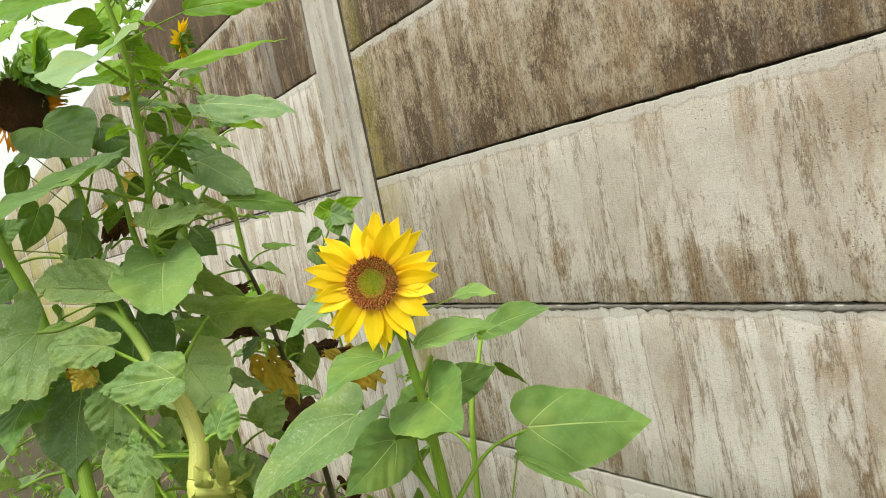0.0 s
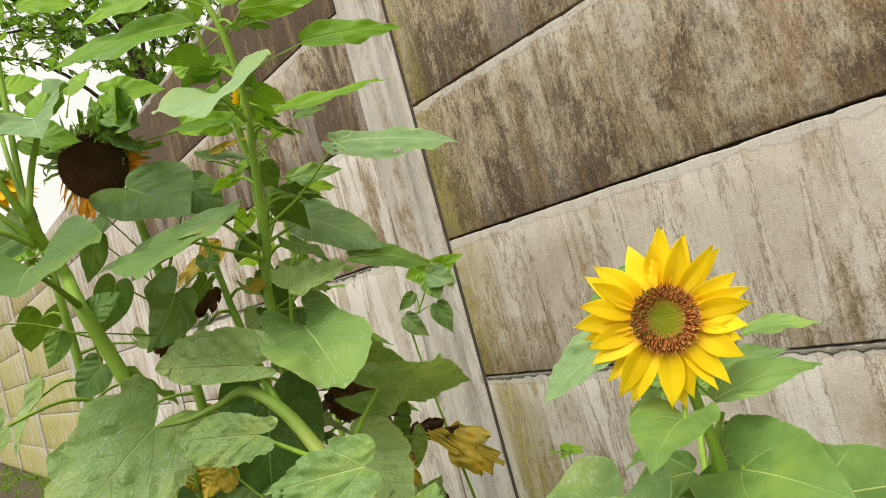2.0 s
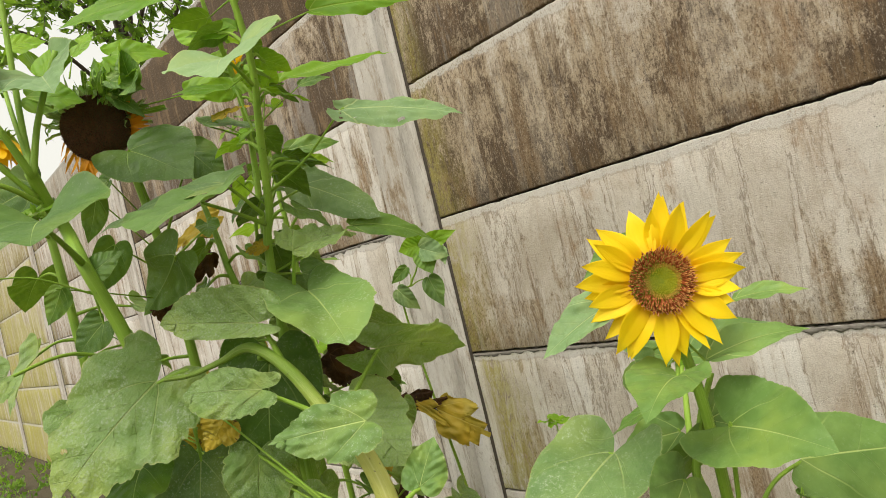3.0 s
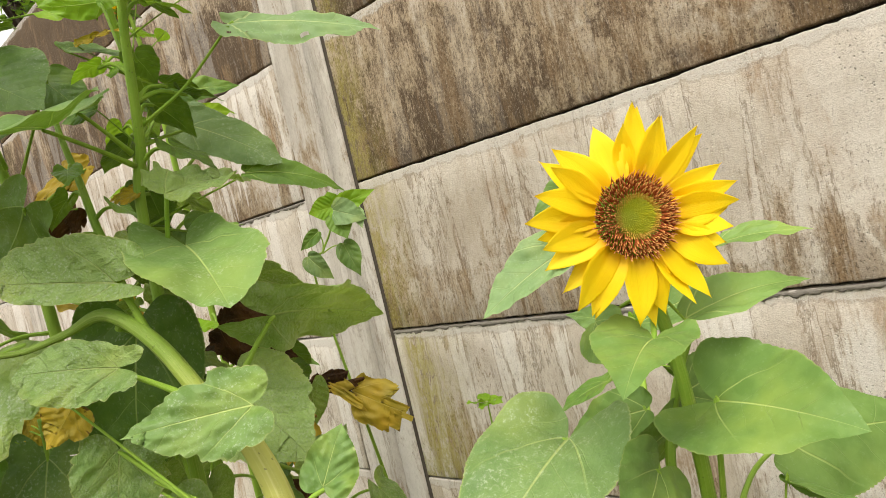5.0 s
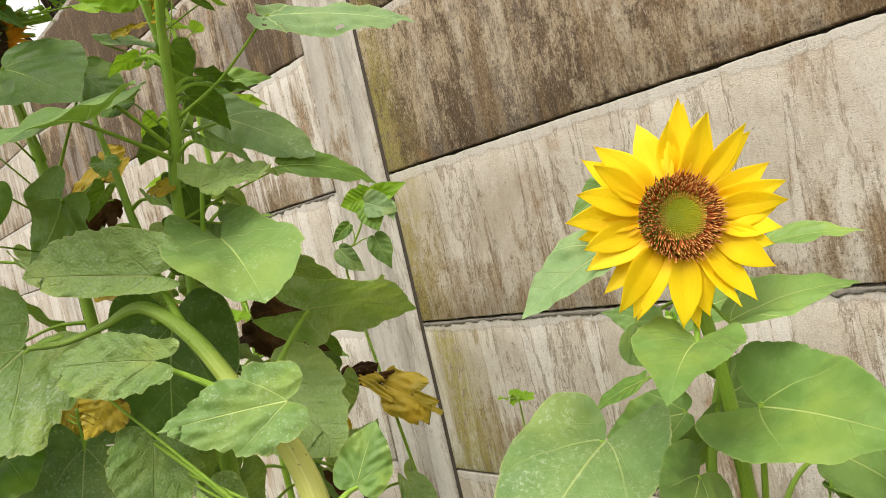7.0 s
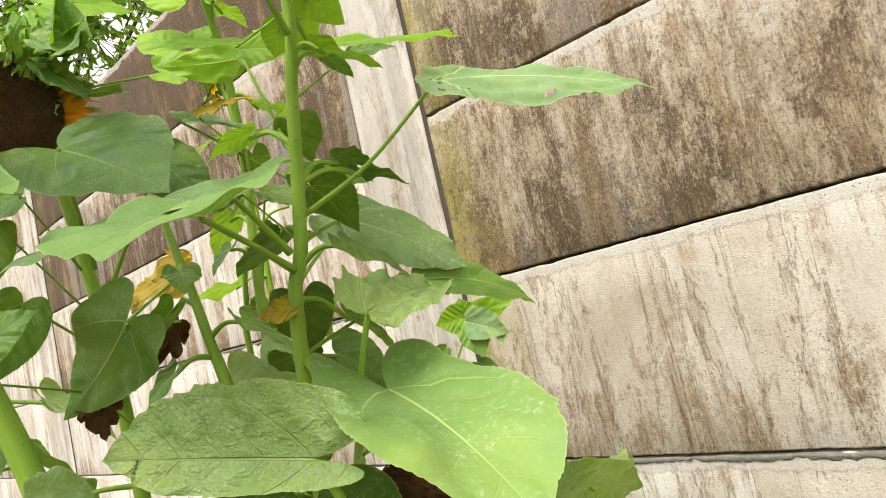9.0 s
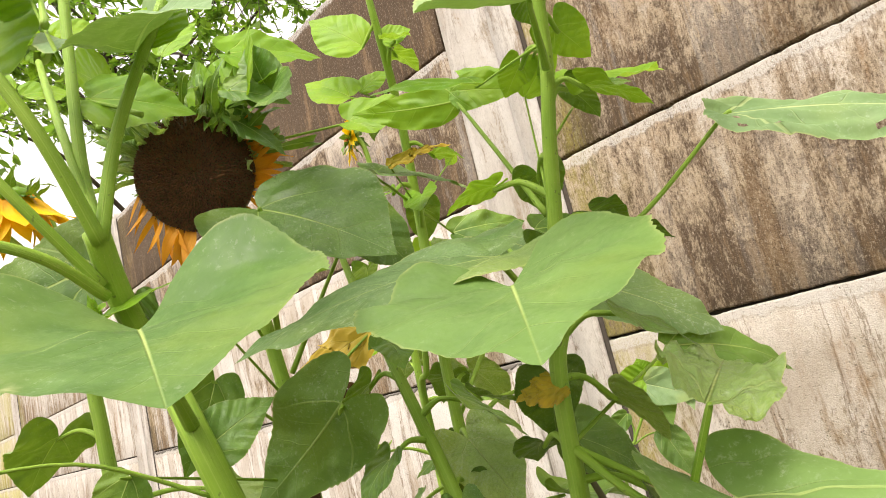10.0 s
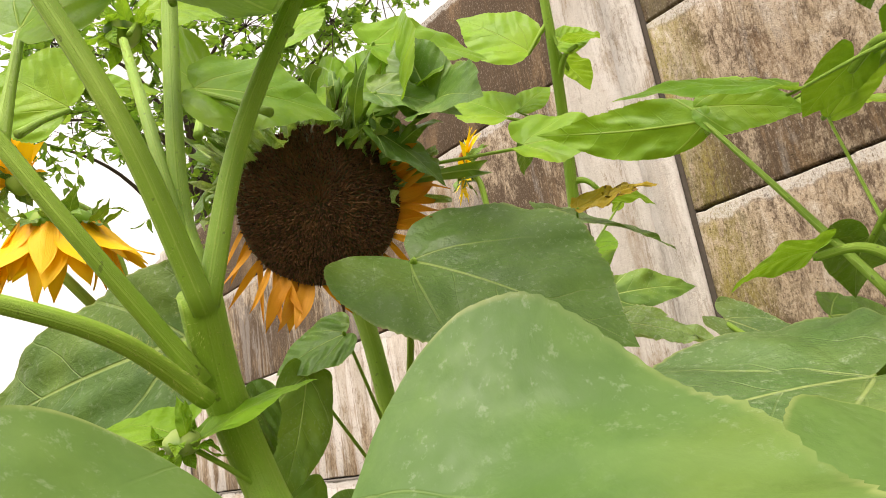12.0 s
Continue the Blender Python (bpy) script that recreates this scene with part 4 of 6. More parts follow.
leaf(tall, (0.992, -1.021, 1.229), (0.945, -0.793, 1.178), ((1.035, -0.930, 1.268), (0.940, -0.922, 1.165)), (0.962, -1.072, 1.156), LEAF_OLD, "folded crinkled leaf on a long stalk", wide=0.060, shape=1.0, taper=-0.4, wave=0.04, ragged=0.14, rumple=0.035, stalk=0.0036)
leaf(tall, (0.850, -0.985, 1.30), (0.960, -0.900, 1.205), (0.945, -0.970, 1.30), A_ST[2], LEAF_OLD, wide=0.055, shape=0.7, fold=0.1, ragged=0.22, rumple=0.045)
leaf(tall, (0.579, -0.841, 1.587), (0.740, -0.771, 1.471), ((0.636, -0.744, 1.597), (0.666, -0.838, 1.502)), A_ST[3], LEAF_GREY, wide=0.052, shape=0.7, arch=0.04, blunt=1.0)
leaf(tall, (0.495, -0.836, 1.661), (0.599, -0.802, 1.576), ((0.534, -0.787, 1.656), (0.553, -0.839, 1.599)), A_ST[3], LEAF_GREY, shape=0.6, arch=0.04, blunt=0.8)
leaf(tall, (0.690, -0.820, 1.468), (0.752, -0.655, 1.400), (0.700, -0.720, 1.470), A_ST[2], LEAF, wide=0.034, shape=0.3, fold=0.2, arch=0.12)
leaf(tall, (0.871, -0.900, 1.674), (1.062, -0.767, 1.599), ((0.886, -0.792, 1.709), (0.958, -0.837, 1.628)), (0.71, -1.0, 1.56), LEAF_PALE, "long pale leaf held out flat", wide=0.046, holes=4, rumple=0.03, shape=0.4, arch=0.04, sag=-0.015, blunt=0.4)
leaf(tall, (0.862, -1.060, 1.425), (0.782, -0.868, 1.442), ((0.800, -1.030, 1.478), (0.880, -0.950, 1.420)), (0.800, -1.055, 1.310), LEAF_OLD, wide=0.050, shape=0.55, wave=0.05, sag=0.0, ragged=0.2, rumple=0.04, stalk=0.0036)
leaf(tall, (0.799, -1.172, 1.545), (0.945, -1.325, 1.484), ((0.902, -1.150, 1.552), (0.735, -1.253, 1.547)), (0.70, -1.02, 1.50), LEAF_BROAD, "broad pale green leaf", wide=0.100, shape=1.0, arch=0.06, curl=0.06, lobe=0.35, taper=-0.4, ragged=0.08)
leaf(tall, (0.715, -1.090, 1.588), (0.575, -1.295, 1.545), ((0.545, -1.100, 1.63), (0.692, -1.255, 1.540)), (0.70, -1.02, 1.52), LEAF_GREY, wide=0.088, shape=0.8, arch=0.06)
leaf(tall, (0.815, -1.075, 1.797), (0.990, -1.186, 1.701), ((0.952, -1.041, 1.805), (0.841, -1.220, 1.757)), (0.772, -1.015, 1.76), LEAF_PALE, shape=0.9, arch=0.05, lobe=0.3)
leaf(tall, (0.596, -0.963, 1.813), (0.461, -1.021, 1.851), (0.539, -0.991, 1.868), (0.705, -0.99, 1.63), LEAF_YOUNG, wide=0.020, shape=0.2, fold=0.15, arch=0.1, stalk=0.0026)
leaf(tall, (0.589, -0.962, 1.828), (0.663, -0.921, 1.798), (0.630, -0.931, 1.842), (0.596, -0.963, 1.80), LEAF_YOUNG, wide=0.02, shape=0.1)
leaf(tall, (0.681, -0.942, 1.779), (0.743, -0.941, 1.811), (0.706, -0.948, 1.795), (0.72, -1.0, 1.64), LEAF_YOUNG, wide=0.016, shape=0.1)
leaf(tall, (0.660, -0.890, 1.802), (0.659, -0.558, 1.871), (0.614, -0.843, 1.832), A_ST[5], LEAF_YOUNG, wide=0.040, shape=0.2, fold=0.1, arch=0.03)
leaf(tall, (0.713, -1.044, 1.980), (0.527, -1.272, 1.963), (0.606, -1.105, 2.031), (0.80, -1.03, 1.92), LEAF_YOUNG, wide=0.042, shape=0.2, fold=0.1, arch=0.05)
leaf(tall, (0.688, -1.086, 2.052), (0.585, -1.211, 2.030), (0.624, -1.137, 2.078), (0.80, -1.04, 1.97), LEAF_YOUNG, wide=0.025, shape=0.1)
leaf(tall, (0.801, -1.017, 1.991), (0.934, -0.930, 1.978), (0.851, -0.962, 2.037), (0.80, -1.03, 1.94), LEAF_YOUNG, wide=0.025, shape=0.2)
leaf(tall, (0.774, -0.969, 1.981), (0.872, -0.845, 1.967), (0.831, -0.901, 2.002), (0.80, -1.03, 1.9), LEAF_YOUNG, wide=0.02, shape=0.2)
leaf(tall, (0.789, -0.860, 1.908), (0.878, -0.668, 1.898), (0.813, -0.757, 1.962), (0.785, -1.01, 1.84), LEAF_YOUNG, wide=0.026, shape=0.2)

leaf(tall, (0.625, -0.901, 1.819), (0.557, -0.911, 1.879), (0.579, -0.888, 1.880), A_ST[5], LEAF_YOUNG, wide=0.02, shape=0.2)
leaf(tall, (0.595, -0.909, 1.394), (0.649, -0.866, 1.341), (0.604, -0.852, 1.407), A_ST[2], LEAF_DARK, wide=0.045, shape=0.8)
leaf(tall, (0.635, -0.929, 1.635), (0.652, -0.825, 1.619), (0.619, -0.856, 1.660), A_ST[3], LEAF, wide=0.03, shape=0.4)
leaf(tall, (0.716, -0.881, 1.775), (0.744, -0.815, 1.782), (0.722, -0.844, 1.791), A_ST[4], LEAF, wide=0.015, shape=0.2)
leaf(tall, (0.693, -1.022, 1.459), (0.662, -1.059, 1.453), (0.663, -1.029, 1.477), A_ST[2], LEAF_YELLOW, wide=0.022, shape=0.5, ragged=0.5, rumple=0.06)
leaf(tall, (0.697, -1.033, 1.777), (0.610, -1.112, 1.797), (0.620, -1.055, 1.816), A_ST[5], LEAF_YOUNG, wide=0.018, shape=0.3)
leaf(tall, (0.754, -1.010, 1.878), (0.671, -1.083, 1.892), (0.687, -1.035, 1.917), A_ST[6], LEAF_YOUNG, wide=0.022, shape=0.2)
leaf(tall, (0.690, -1.033, 1.928), (0.609, -1.087, 1.941), (0.634, -1.052, 1.912), A_ST[6], LEAF_YOUNG, wide=0.02, shape=0.2)
leaf(tall, (0.648, -1.036, 1.608), (0.579, -1.072, 1.603), (0.609, -1.040, 1.629), A_ST[3], LEAF, wide=0.022, shape=0.3)
filler(tall, A_ST, 1.1, 1.62, 16, 41, [LEAF, LEAF_DARK, LEAF_OLD], (0.06, 0.10), 0.07, (20, 200), 0.5)
filler(tall, A_ST, 1.6, 2.0, 12, 42, [LEAF, LEAF_YOUNG], (0.05, 0.085), 0.05, (20, 230), 0.3)
filler(tall, A_ST, 0.45, 1.1, 8, 21, [LEAF_OLD, LEAF, LEAF_OLD], (0.14, 0.2), 0.15, (90, 360))

# ---- the bent plant with the nodding, spent head ----
bent = thing("sunflower_plant", (1.17, -1.17, 0), "broken sunflower with a pale bent stem and wilted head", "sunflower", "sunflowers in the bed")
B_ST = [(1.17, -1.17, 0), (1.16, -1.165, 0.5), (1.078, -1.130, 0.893), (1.067, -1.122, 0.942), (1.060, -1.107, 1.012), (1.037, -1.115, 1.089), (1.02, -1.13, 1.115), (0.935, -1.150, 1.225), (0.870, -1.180, 1.280), (0.815, -1.215, 1.268), (0.785, -1.26, 1.258), (0.775, -1.30, 1.262)]
grown(bent, B_ST, [0.022, 0.022, 0.021, 0.020, 0.017, 0.0145, 0.0125, 0.0107, 0.0090, 0.0055, 0.0042, 0.0036], mat=STEM_BENT, sides=14, label="pale ribbed stem bent over, green at the bend")
leaf(bent, (1.083, -1.127, 1.143), (0.994, -1.245, 1.143), ((1.023, -1.157, 1.195), (1.060, -1.198, 1.102)), None, LEAF_FRESH, "pointed crinkled leaf with a pale midrib", wide=0.054, shape=0.7, wave=0.05, teeth=0.012, ragged=0.22, rumple=0.045, arch=0.03, taper=0.3)
leaf(bent, (0.934, -1.063, 1.141), (1.050, -1.045, 1.042), ((0.965, -0.996, 1.157), (0.968, -1.107, 1.081)), (0.945, -1.087, 1.115), LEAF_OLD, wide=0.080, shape=0.85, wave=0.03, ragged=0.12, rumple=0.03)
leaf(bent, (0.917, -1.200, 1.214), (0.818, -1.290, 1.232), ((0.882, -1.203, 1.262), (0.888, -1.262, 1.183)), (0.990, -1.140, 1.150), LEAF_OLD, "ragged wing-like leaf", wide=0.046, shape=1.0, wave=0.05, ragged=0.18, rumple=0.03, taper=-0.3, halves=(0.75, 1.0), blunt=0.8, stalk=0.0038)
leaf(bent, (0.712, -1.292, 1.259), (0.682, -1.481, 1.107), ((0.613, -1.434, 1.273), (0.758, -1.354, 1.112)), (0.741, -1.244, 1.265), LEAF_OLD, "large mildewed leaf with a hole and a ragged edge", shape=0.95, wave=0.03, ragged=0.22, rumple=0.03, holes=3, torn=0.18, blunt=0.5)
leaf(bent, (0.805, -0.896, 0.939), (0.852, -0.847, 1.013), (0.860, -0.842, 0.939), (0.942, -1.039, 1.028), LEAF_OLD, wide=0.045, shape=0.6, wave=0.12, ragged=0.22, rumple=0.045)
leaf(bent, (0.774, -1.111, 1.243), (0.759, -1.149, 1.018), (0.696, -1.189, 1.220), (0.87, -1.17, 1.26), LEAF_DARK, wide=0.098, shape=0.95, fold=0.08)
leaf(bent, (0.814, -1.230, 1.174), (0.781, -1.263, 1.127), (0.812, -1.232, 1.142), (0.98, -1.15, 1.0), LEAF_YELLOW, wide=0.035, shape=0.5, ragged=0.5, rumple=0.06)
leaf(bent, (0.501, -1.189, 1.097), (0.488, -1.275, 1.047), (0.469, -1.221, 1.108), (0.98, -1.15, 0.95), LEAF, wide=0.05, shape=0.7)
leaf(bent, (0.827, -1.191, 1.102), (0.819, -1.215, 0.982), (0.788, -1.252, 1.069), (0.98, -1.15, 1.0), LEAF_OLD, wide=0.06, shape=0.8, wave=0.08, ragged=0.22, rumple=0.045)
leaf(bent, (0.668, -1.235, 1.097), (0.707, -1.286, 0.926), ((0.733, -1.161, 1.052), (0.606, -1.357, 1.061)), (0.651, -1.227, 1.153), LEAF_GREY, "hanging old leaf with ragged holes", shape=1.0, wave=0.05, ragged=0.15, rumple=0.04, holes=5, torn=0.25)
leaf(bent, (0.944, -1.187, 0.995), (0.928, -1.190, 1.046), ((0.924, -1.204, 1.025), (0.949, -1.170, 1.015)), (1.006, -1.103, 0.971), LEAF_SATIN, "fresh crinkled young leaf", shape=0.7, rumple=0.035, wave=0.05)
leaf(bent, (0.957, -1.185, 0.991), (0.916, -1.240, 1.007), ((0.926, -1.210, 1.021), (0.947, -1.218, 0.975)), (1.015, -1.106, 0.972), LEAF_SATIN, shape=0.8, rumple=0.035, wave=0.05)
leaf(bent, (0.967, -1.120, 0.981), (0.941, -1.165, 0.980), ((0.944, -1.137, 1.004), (0.963, -1.146, 0.961)), (0.987, -1.094, 0.974), LEAF_SATIN, shape=0.7, rumple=0.04, wave=0.06)
leaf(bent, (0.708, -1.203, 1.163), (0.698, -1.238, 1.115), ((0.685, -1.242, 1.153), (0.716, -1.204, 1.132)), (0.688, -1.232, 1.167), LEAF_YELLOW, "orange-yellow dying leaf", shape=0.7, ragged=0.12, rumple=0.04, blunt=0.6)
leaf(bent, (1.121, -1.085, 1.032), (1.122, -1.041, 1.091), ((1.100, -1.081, 1.072), (1.149, -1.046, 1.039)), (1.113, -1.106, 1.019), LEAF_SATIN, "curled light green leaf with a pale edge", shape=0.7, rumple=0.035, wave=0.08, fold=0.3)
leaf(bent, (1.015, -1.208, 1.019), (1.043, -1.247, 0.933), (0.983, -1.258, 0.989), (1.1, -1.16, 0.85), LEAF_OLD, wide=0.05, shape=0.6, wave=0.1, ragged=0.3, rumple=0.06)
leaf(bent, (0.484, -1.205, 1.136), (0.489, -1.271, 1.116), (0.452, -1.239, 1.086), (0.98, -1.15, 1.0), LEAF_YELLOW, "torn yellow and brown leaf", wide=0.03, shape=0.5, wave=0.15, ragged=0.6, rumple=0.08)
leaf(bent, (0.398, -1.219, 1.145), (0.493, -1.197, 1.109), (0.446, -1.215, 1.105), (0.98, -1.15, 1.02), LEAF_DEAD, wide=0.03, shape=0.5, wave=0.2, ragged=0.6, rumple=0.09)
wilt = part("wilted_head", moved(dish_mesh("wilted_head", 0.035, 0.03, 0.01), aim(Vector((1.102, -1.110, 0.912)) - bent.location, (0.3, -0.4, -0.8))), STEM_PALE, bent, "crumpled yellow-green spent head")
bract_ring(wilt, aim(Vector((1.106, -1.103, 0.921)) - bent.location, (0.2, -0.3, -0.9)), 22, 0.036, 0.05, 0.013, 31, 1.2, STEM_PALE)
bract_ring(wilt, aim(Vector((1.097, -1.062, 0.924)) - bent.location, (0.5, -0.3, 0.3)), 12, 0.03, 0.05, 0.015, 32, 1.2, LEAF_OLD)
filler(bent, B_ST[:3], 0.3, 0.8, 9, 22, [LEAF_OLD, LEAF, LEAF_OLD], (0.14, 0.2), 0.13)

# ---- the forked plant ----
forked = thing("sunflower_plant", (0.74, -1.27, 0), "branching sunflower with a thick hairy forked stem and buds", "sunflower", "sunflowers in the bed")
C_ST = [(0.74, -1.27, 0), (0.73, -1.27, 0.8), (0.549, -1.265, 1.260), (0.523, -1.319, 1.500), (0.450, -1.318, 1.580), (0.468, -1.346, 1.640), (0.500, -1.368, 1.692)]
fork_stem = grown(forked, C_ST, [0.018, 0.016, 0.014, 0.013, 0.0125, 0.0125, 0.012])
part("hair", hair_mesh("hair", C_ST[3:], [0.013, 0.0125, 0.0125, 0.012], forked.location, 1300, 0.0034, 2), STEM_PALE, fork_stem, "fine pale stem hairs")
for a, b, c, r in (((0.504, -1.366, 1.680), (0.524, -1.410, 1.775), (0.515, -1.460, 1.877), 0.0066), ((0.505, -1.367, 1.687), (0.429, -1.349, 1.824), (0.402, -1.320, 2.272), 0.0062),
                   ((0.505, -1.366, 1.683), (0.508, -1.336, 1.792), (0.553, -1.290, 1.911), 0.0060), ((0.482, -1.361, 1.635), (0.509, -1.422, 1.670), (0.502, -1.510, 1.701), 0.0050),
                   ((0.483, -1.363, 1.645), (0.492, -1.435, 1.737), (0.475, -1.493, 1.831), 0.005), ((0.486, -1.363, 1.700), (0.385, -1.356, 1.869), (0.298, -1.340, 1.970), 0.0045)):
    br = grown(forked, [a, b, c], [r * 1.15, r, r * 0.85], "branch")
    part("hair", hair_mesh("hair", [a, b, c], [r * 1.15, r, r * 0.85], forked.location, 700, 0.0032, 3), STEM_PALE, br, "fine pale stem hairs")
leaf(forked, (0.690, -1.410, 1.566), (0.862, -1.464, 1.503), ((0.720, -1.305, 1.600), (0.660, -1.512, 1.578)), C_ST[3], LEAF_BROAD, "very broad smooth light green leaf", wide=0.112, shape=1.0, arch=0.04, curl=0.05, taper=0.1, lobe=0.5, stalk=0.005)
leaf(forked, (0.408, -1.344, 1.684), (0.221, -1.441, 1.649), (0.279, -1.395, 1.748), C_ST[5], LEAF_DARK, wide=0.062, shape=0.7, fold=0.1)
leaf(forked, (0.440, -1.322, 1.643), (0.425, -1.318, 1.585), (0.495, -1.305, 1.601), C_ST[4], LEAF, wide=0.034, shape=0.6)
leaf(forked, (0.472, -1.368, 1.612), (0.507, -1.305, 1.638), (0.449, -1.326, 1.639), C_ST[4], LEAF_YOUNG, wide=0.014, shape=0.1)
leaf(forked, (0.458, -1.372, 1.620), (0.392, -1.391, 1.633), (0.392, -1.363, 1.643), C_ST[4], LEAF_YOUNG, wide=0.022, shape=0.3)
leaf(forked, (0.416, -1.327, 1.867), (0.451, -1.227, 1.841), (0.412, -1.266, 1.903), (0.469, -1.296, 1.827), LEAF_YOUNG, wide=0.034, shape=0.4, fold=0.1)
leaf(forked, (0.516, -1.308, 1.877), (0.516, -1.249, 1.943), (0.480, -1.294, 1.941), (0.522, -1.312, 1.864), LEAF_YOUNG, wide=0.03, shape=0.5)
leaf(forked, (0.286, -1.384, 1.905), (0.240, -1.426, 1.952), (0.266, -1.405, 1.898), (0.307, -1.424, 1.865), LEAF_YOUNG, wide=0.035, shape=0.5)
leaf(forked, (0.227, -1.243, 1.976), (0.158, -1.272, 2.047), (0.160, -1.254, 2.008), (0.344, -1.299, 1.865), LEAF_YOUNG, wide=0.04, shape=0.6)
leaf(forked, (0.258, -1.308, 2.033), (0.263, -1.227, 2.045), (0.243, -1.259, 2.068), (0.289, -1.332, 1.984), LEAF_YOUNG, wide=0.025, shape=0.2)
leaf(forked, (0.160, -1.329, 1.994), (0.155, -1.259, 2.006), (0.137, -1.288, 2.027), (0.205, -1.346, 1.969), LEAF_YOUNG, wide=0.02, shape=0.2)
leaf(forked, (0.678, -1.334, 2.020), (0.694, -1.234, 2.020), (0.660, -1.283, 2.063), (0.670, -1.419, 1.988), LEAF_YOUNG, wide=0.022, shape=0.1)
leaf(forked, (0.663, -1.429, 2.001), (0.712, -1.384, 2.099), (0.655, -1.452, 2.079), (0.664, -1.420, 1.947), LEAF_YOUNG, wide=0.05, shape=0.5)
leaf(forked, (0.524, -1.313, 1.868), (0.785, -1.367, 1.751), ((0.780, -1.262, 1.852), (0.679, -1.380, 1.810)), (0.531, -1.311, 1.850), LEAF_PALE, shape=0.9, arch=0.05, lobe=0.3)
leaf(forked, (0.467, -1.446, 1.857), (0.480, -1.383, 1.954), (0.408, -1.457, 1.947), (0.483, -1.459, 1.775), LEAF_YOUNG, wide=0.045, shape=0.6)
leaf(forked, (0.527, -1.393, 1.921), (0.479, -1.456, 1.946), (0.496, -1.409, 1.980), (0.583, -1.409, 1.846), LEAF_YOUNG, wide=0.035, shape=0.6)
leaf(forked, (0.540, -1.408, 1.906), (0.490, -1.499, 1.892), (0.487, -1.445, 1.933), (0.585, -1.401, 1.812), LEAF, wide=0.025, shape=0.4)
leaf(forked, (0.594, -1.492, 1.328), (0.562, -1.607, 1.292), (0.542, -1.514, 1.363), (0.546, -1.274, 1.290), LEAF_OLD, sag=0.03, wide=0.06, shape=0.5, ragged=0.22, rumple=0.045)
leaf(forked, (0.521, -1.529, 1.502), (0.499, -1.566, 1.564), (0.514, -1.510, 1.530), (0.527, -1.304, 1.434), LEAF, sag=0.025, wide=0.03, shape=0.5)
leaf(forked, (0.513, -1.312, 1.477), (0.543, -1.247, 1.512), (0.515, -1.283, 1.517), C_ST[3], LEAF, wide=0.03, shape=0.5)
leaf(forked, (0.497, -1.301, 1.384), (0.450, -1.351, 1.326), (0.451, -1.341, 1.380), C_ST[3], LEAF_DARK, wide=0.04, shape=0.7)
filler(forked, C_ST, 0.5, 1.2, 7, 23, [LEAF_OLD, LEAF, LEAF_OLD], (0.12, 0.18), 0.14, (120, 330))


bud(forked, (0.259, -1.329, 2.009), 0.017, (0.1, -0.2, 1), 41)
bud(forked, (0.470, -1.373, 1.617), 0.010, (0.3, -0.2, 1), 42)

# ---- the plant with the dry seed head ----
dry = thing("sunflower_plant", (0.26, -1.06, 0), "old sunflower with a dark brown dried seed head", "sunflower", "sunflowers in the bed")
D_ST = [(0.26, -1.06, 0), (0.255, -1.06, 1.2), (0.25, -1.09, 1.66), (0.245, -1.125, 1.80), (0.285, -1.160, 1.835)]
grown(dry, D_ST, [0.014, 0.012, 0.010, 0.010, 0.012])
HEAD_AT, HEAD_TO = (0.331, -1.185, 1.817), (0.80, -0.46, -0.26)
hm = aim(Vector(HEAD_AT) - dry.location, HEAD_TO)
seed_head = part("seed_head", moved(dish_mesh("seed_head", 0.074, 0.032, 0.012), hm), STEM_DARK, dry, "dark brown dried seed head")
part("seed_bed", moved(fib_florets("seed_bed", 0, 6800, 6800, 0.073, 0.014, 0.00082, 0.0030, 4, 0.7, 6, 1.3), hm), SEED, seed_head)


def clock(m, deg):
    """Angle in the head's plane of a direction in the upright view: 0 up, 90 to the right."""
    up = m.to_3x3().inverted() @ Vector((0, 0, 1))
    rt = m.to_3x3().inverted() @ Vector((0.45, 0.80, 0))
    d = up * math.cos(radians(deg)) + rt * math.sin(radians(deg))
    return math.degrees(math.atan2(d.y, d.x))


rng = random.Random(12)
for deg, fore, wide in ((56, 1, 1), (63, 1, 1), (70, 1, 0.6), (77, 1, 1), (83, 1, 0.5), (89, 1, 1), (95, 1, 0.7), (101, 1, 1), (108, 1, 1), (118, 1, 0.5), (52, 1, 0.5), (60, 1, 0.6), (67, 1, 1), (74, 1, 0.5), (80, 1, 1), (86, 1, 0.6), (92, 1, 0.5), (98, 1, 1), (104, 1, 0.5), (112, 1, 0.6), (122, 0, 0.4),
                        (134, 0, 0.4), (150, 0, 0.4), (196, 1, 1.35), (204, 1, 1.4), (200, 1, 0.9), (211, 1, 1.1), (188, 0, 0.4), (218, 1, 0.45), (224, 1, 0.6), (229, 1, 0.4), (235, 1, 0.5), (241, 0, 0.4), (247, 1, 0.5), (254, 0, 0.4), (262, 0, 0.4)):
    loose = deg > 185 and wide < 0.8
    me = petal_mesh("petal", rng.uniform(0.034, 0.050) if deg < 125 else rng.uniform(0.048, 0.060), rng.uniform(0.012, 0.016) * wide, rng.uniform(-0.8, 0.9), rng.uniform(-3, 3) * (0.4 if wide > 1.05 else 1.0), 0.5, deg)
    me.transform(hm @ pose(0, 0, -0.003, 0, 0, clock(hm, deg)) @ pose(0.068, 0, 0, rng.uniform(-50, 50) * (0.4 if wide > 1.05 else 1.0), rng.uniform(-35, 0) if fore else rng.uniform(-10, 40), (rng.uniform(10, 55) if loose else rng.uniform(-22, 22))))
    part("petal", me, PETAL_DRY, seed_head, "withered orange petal")
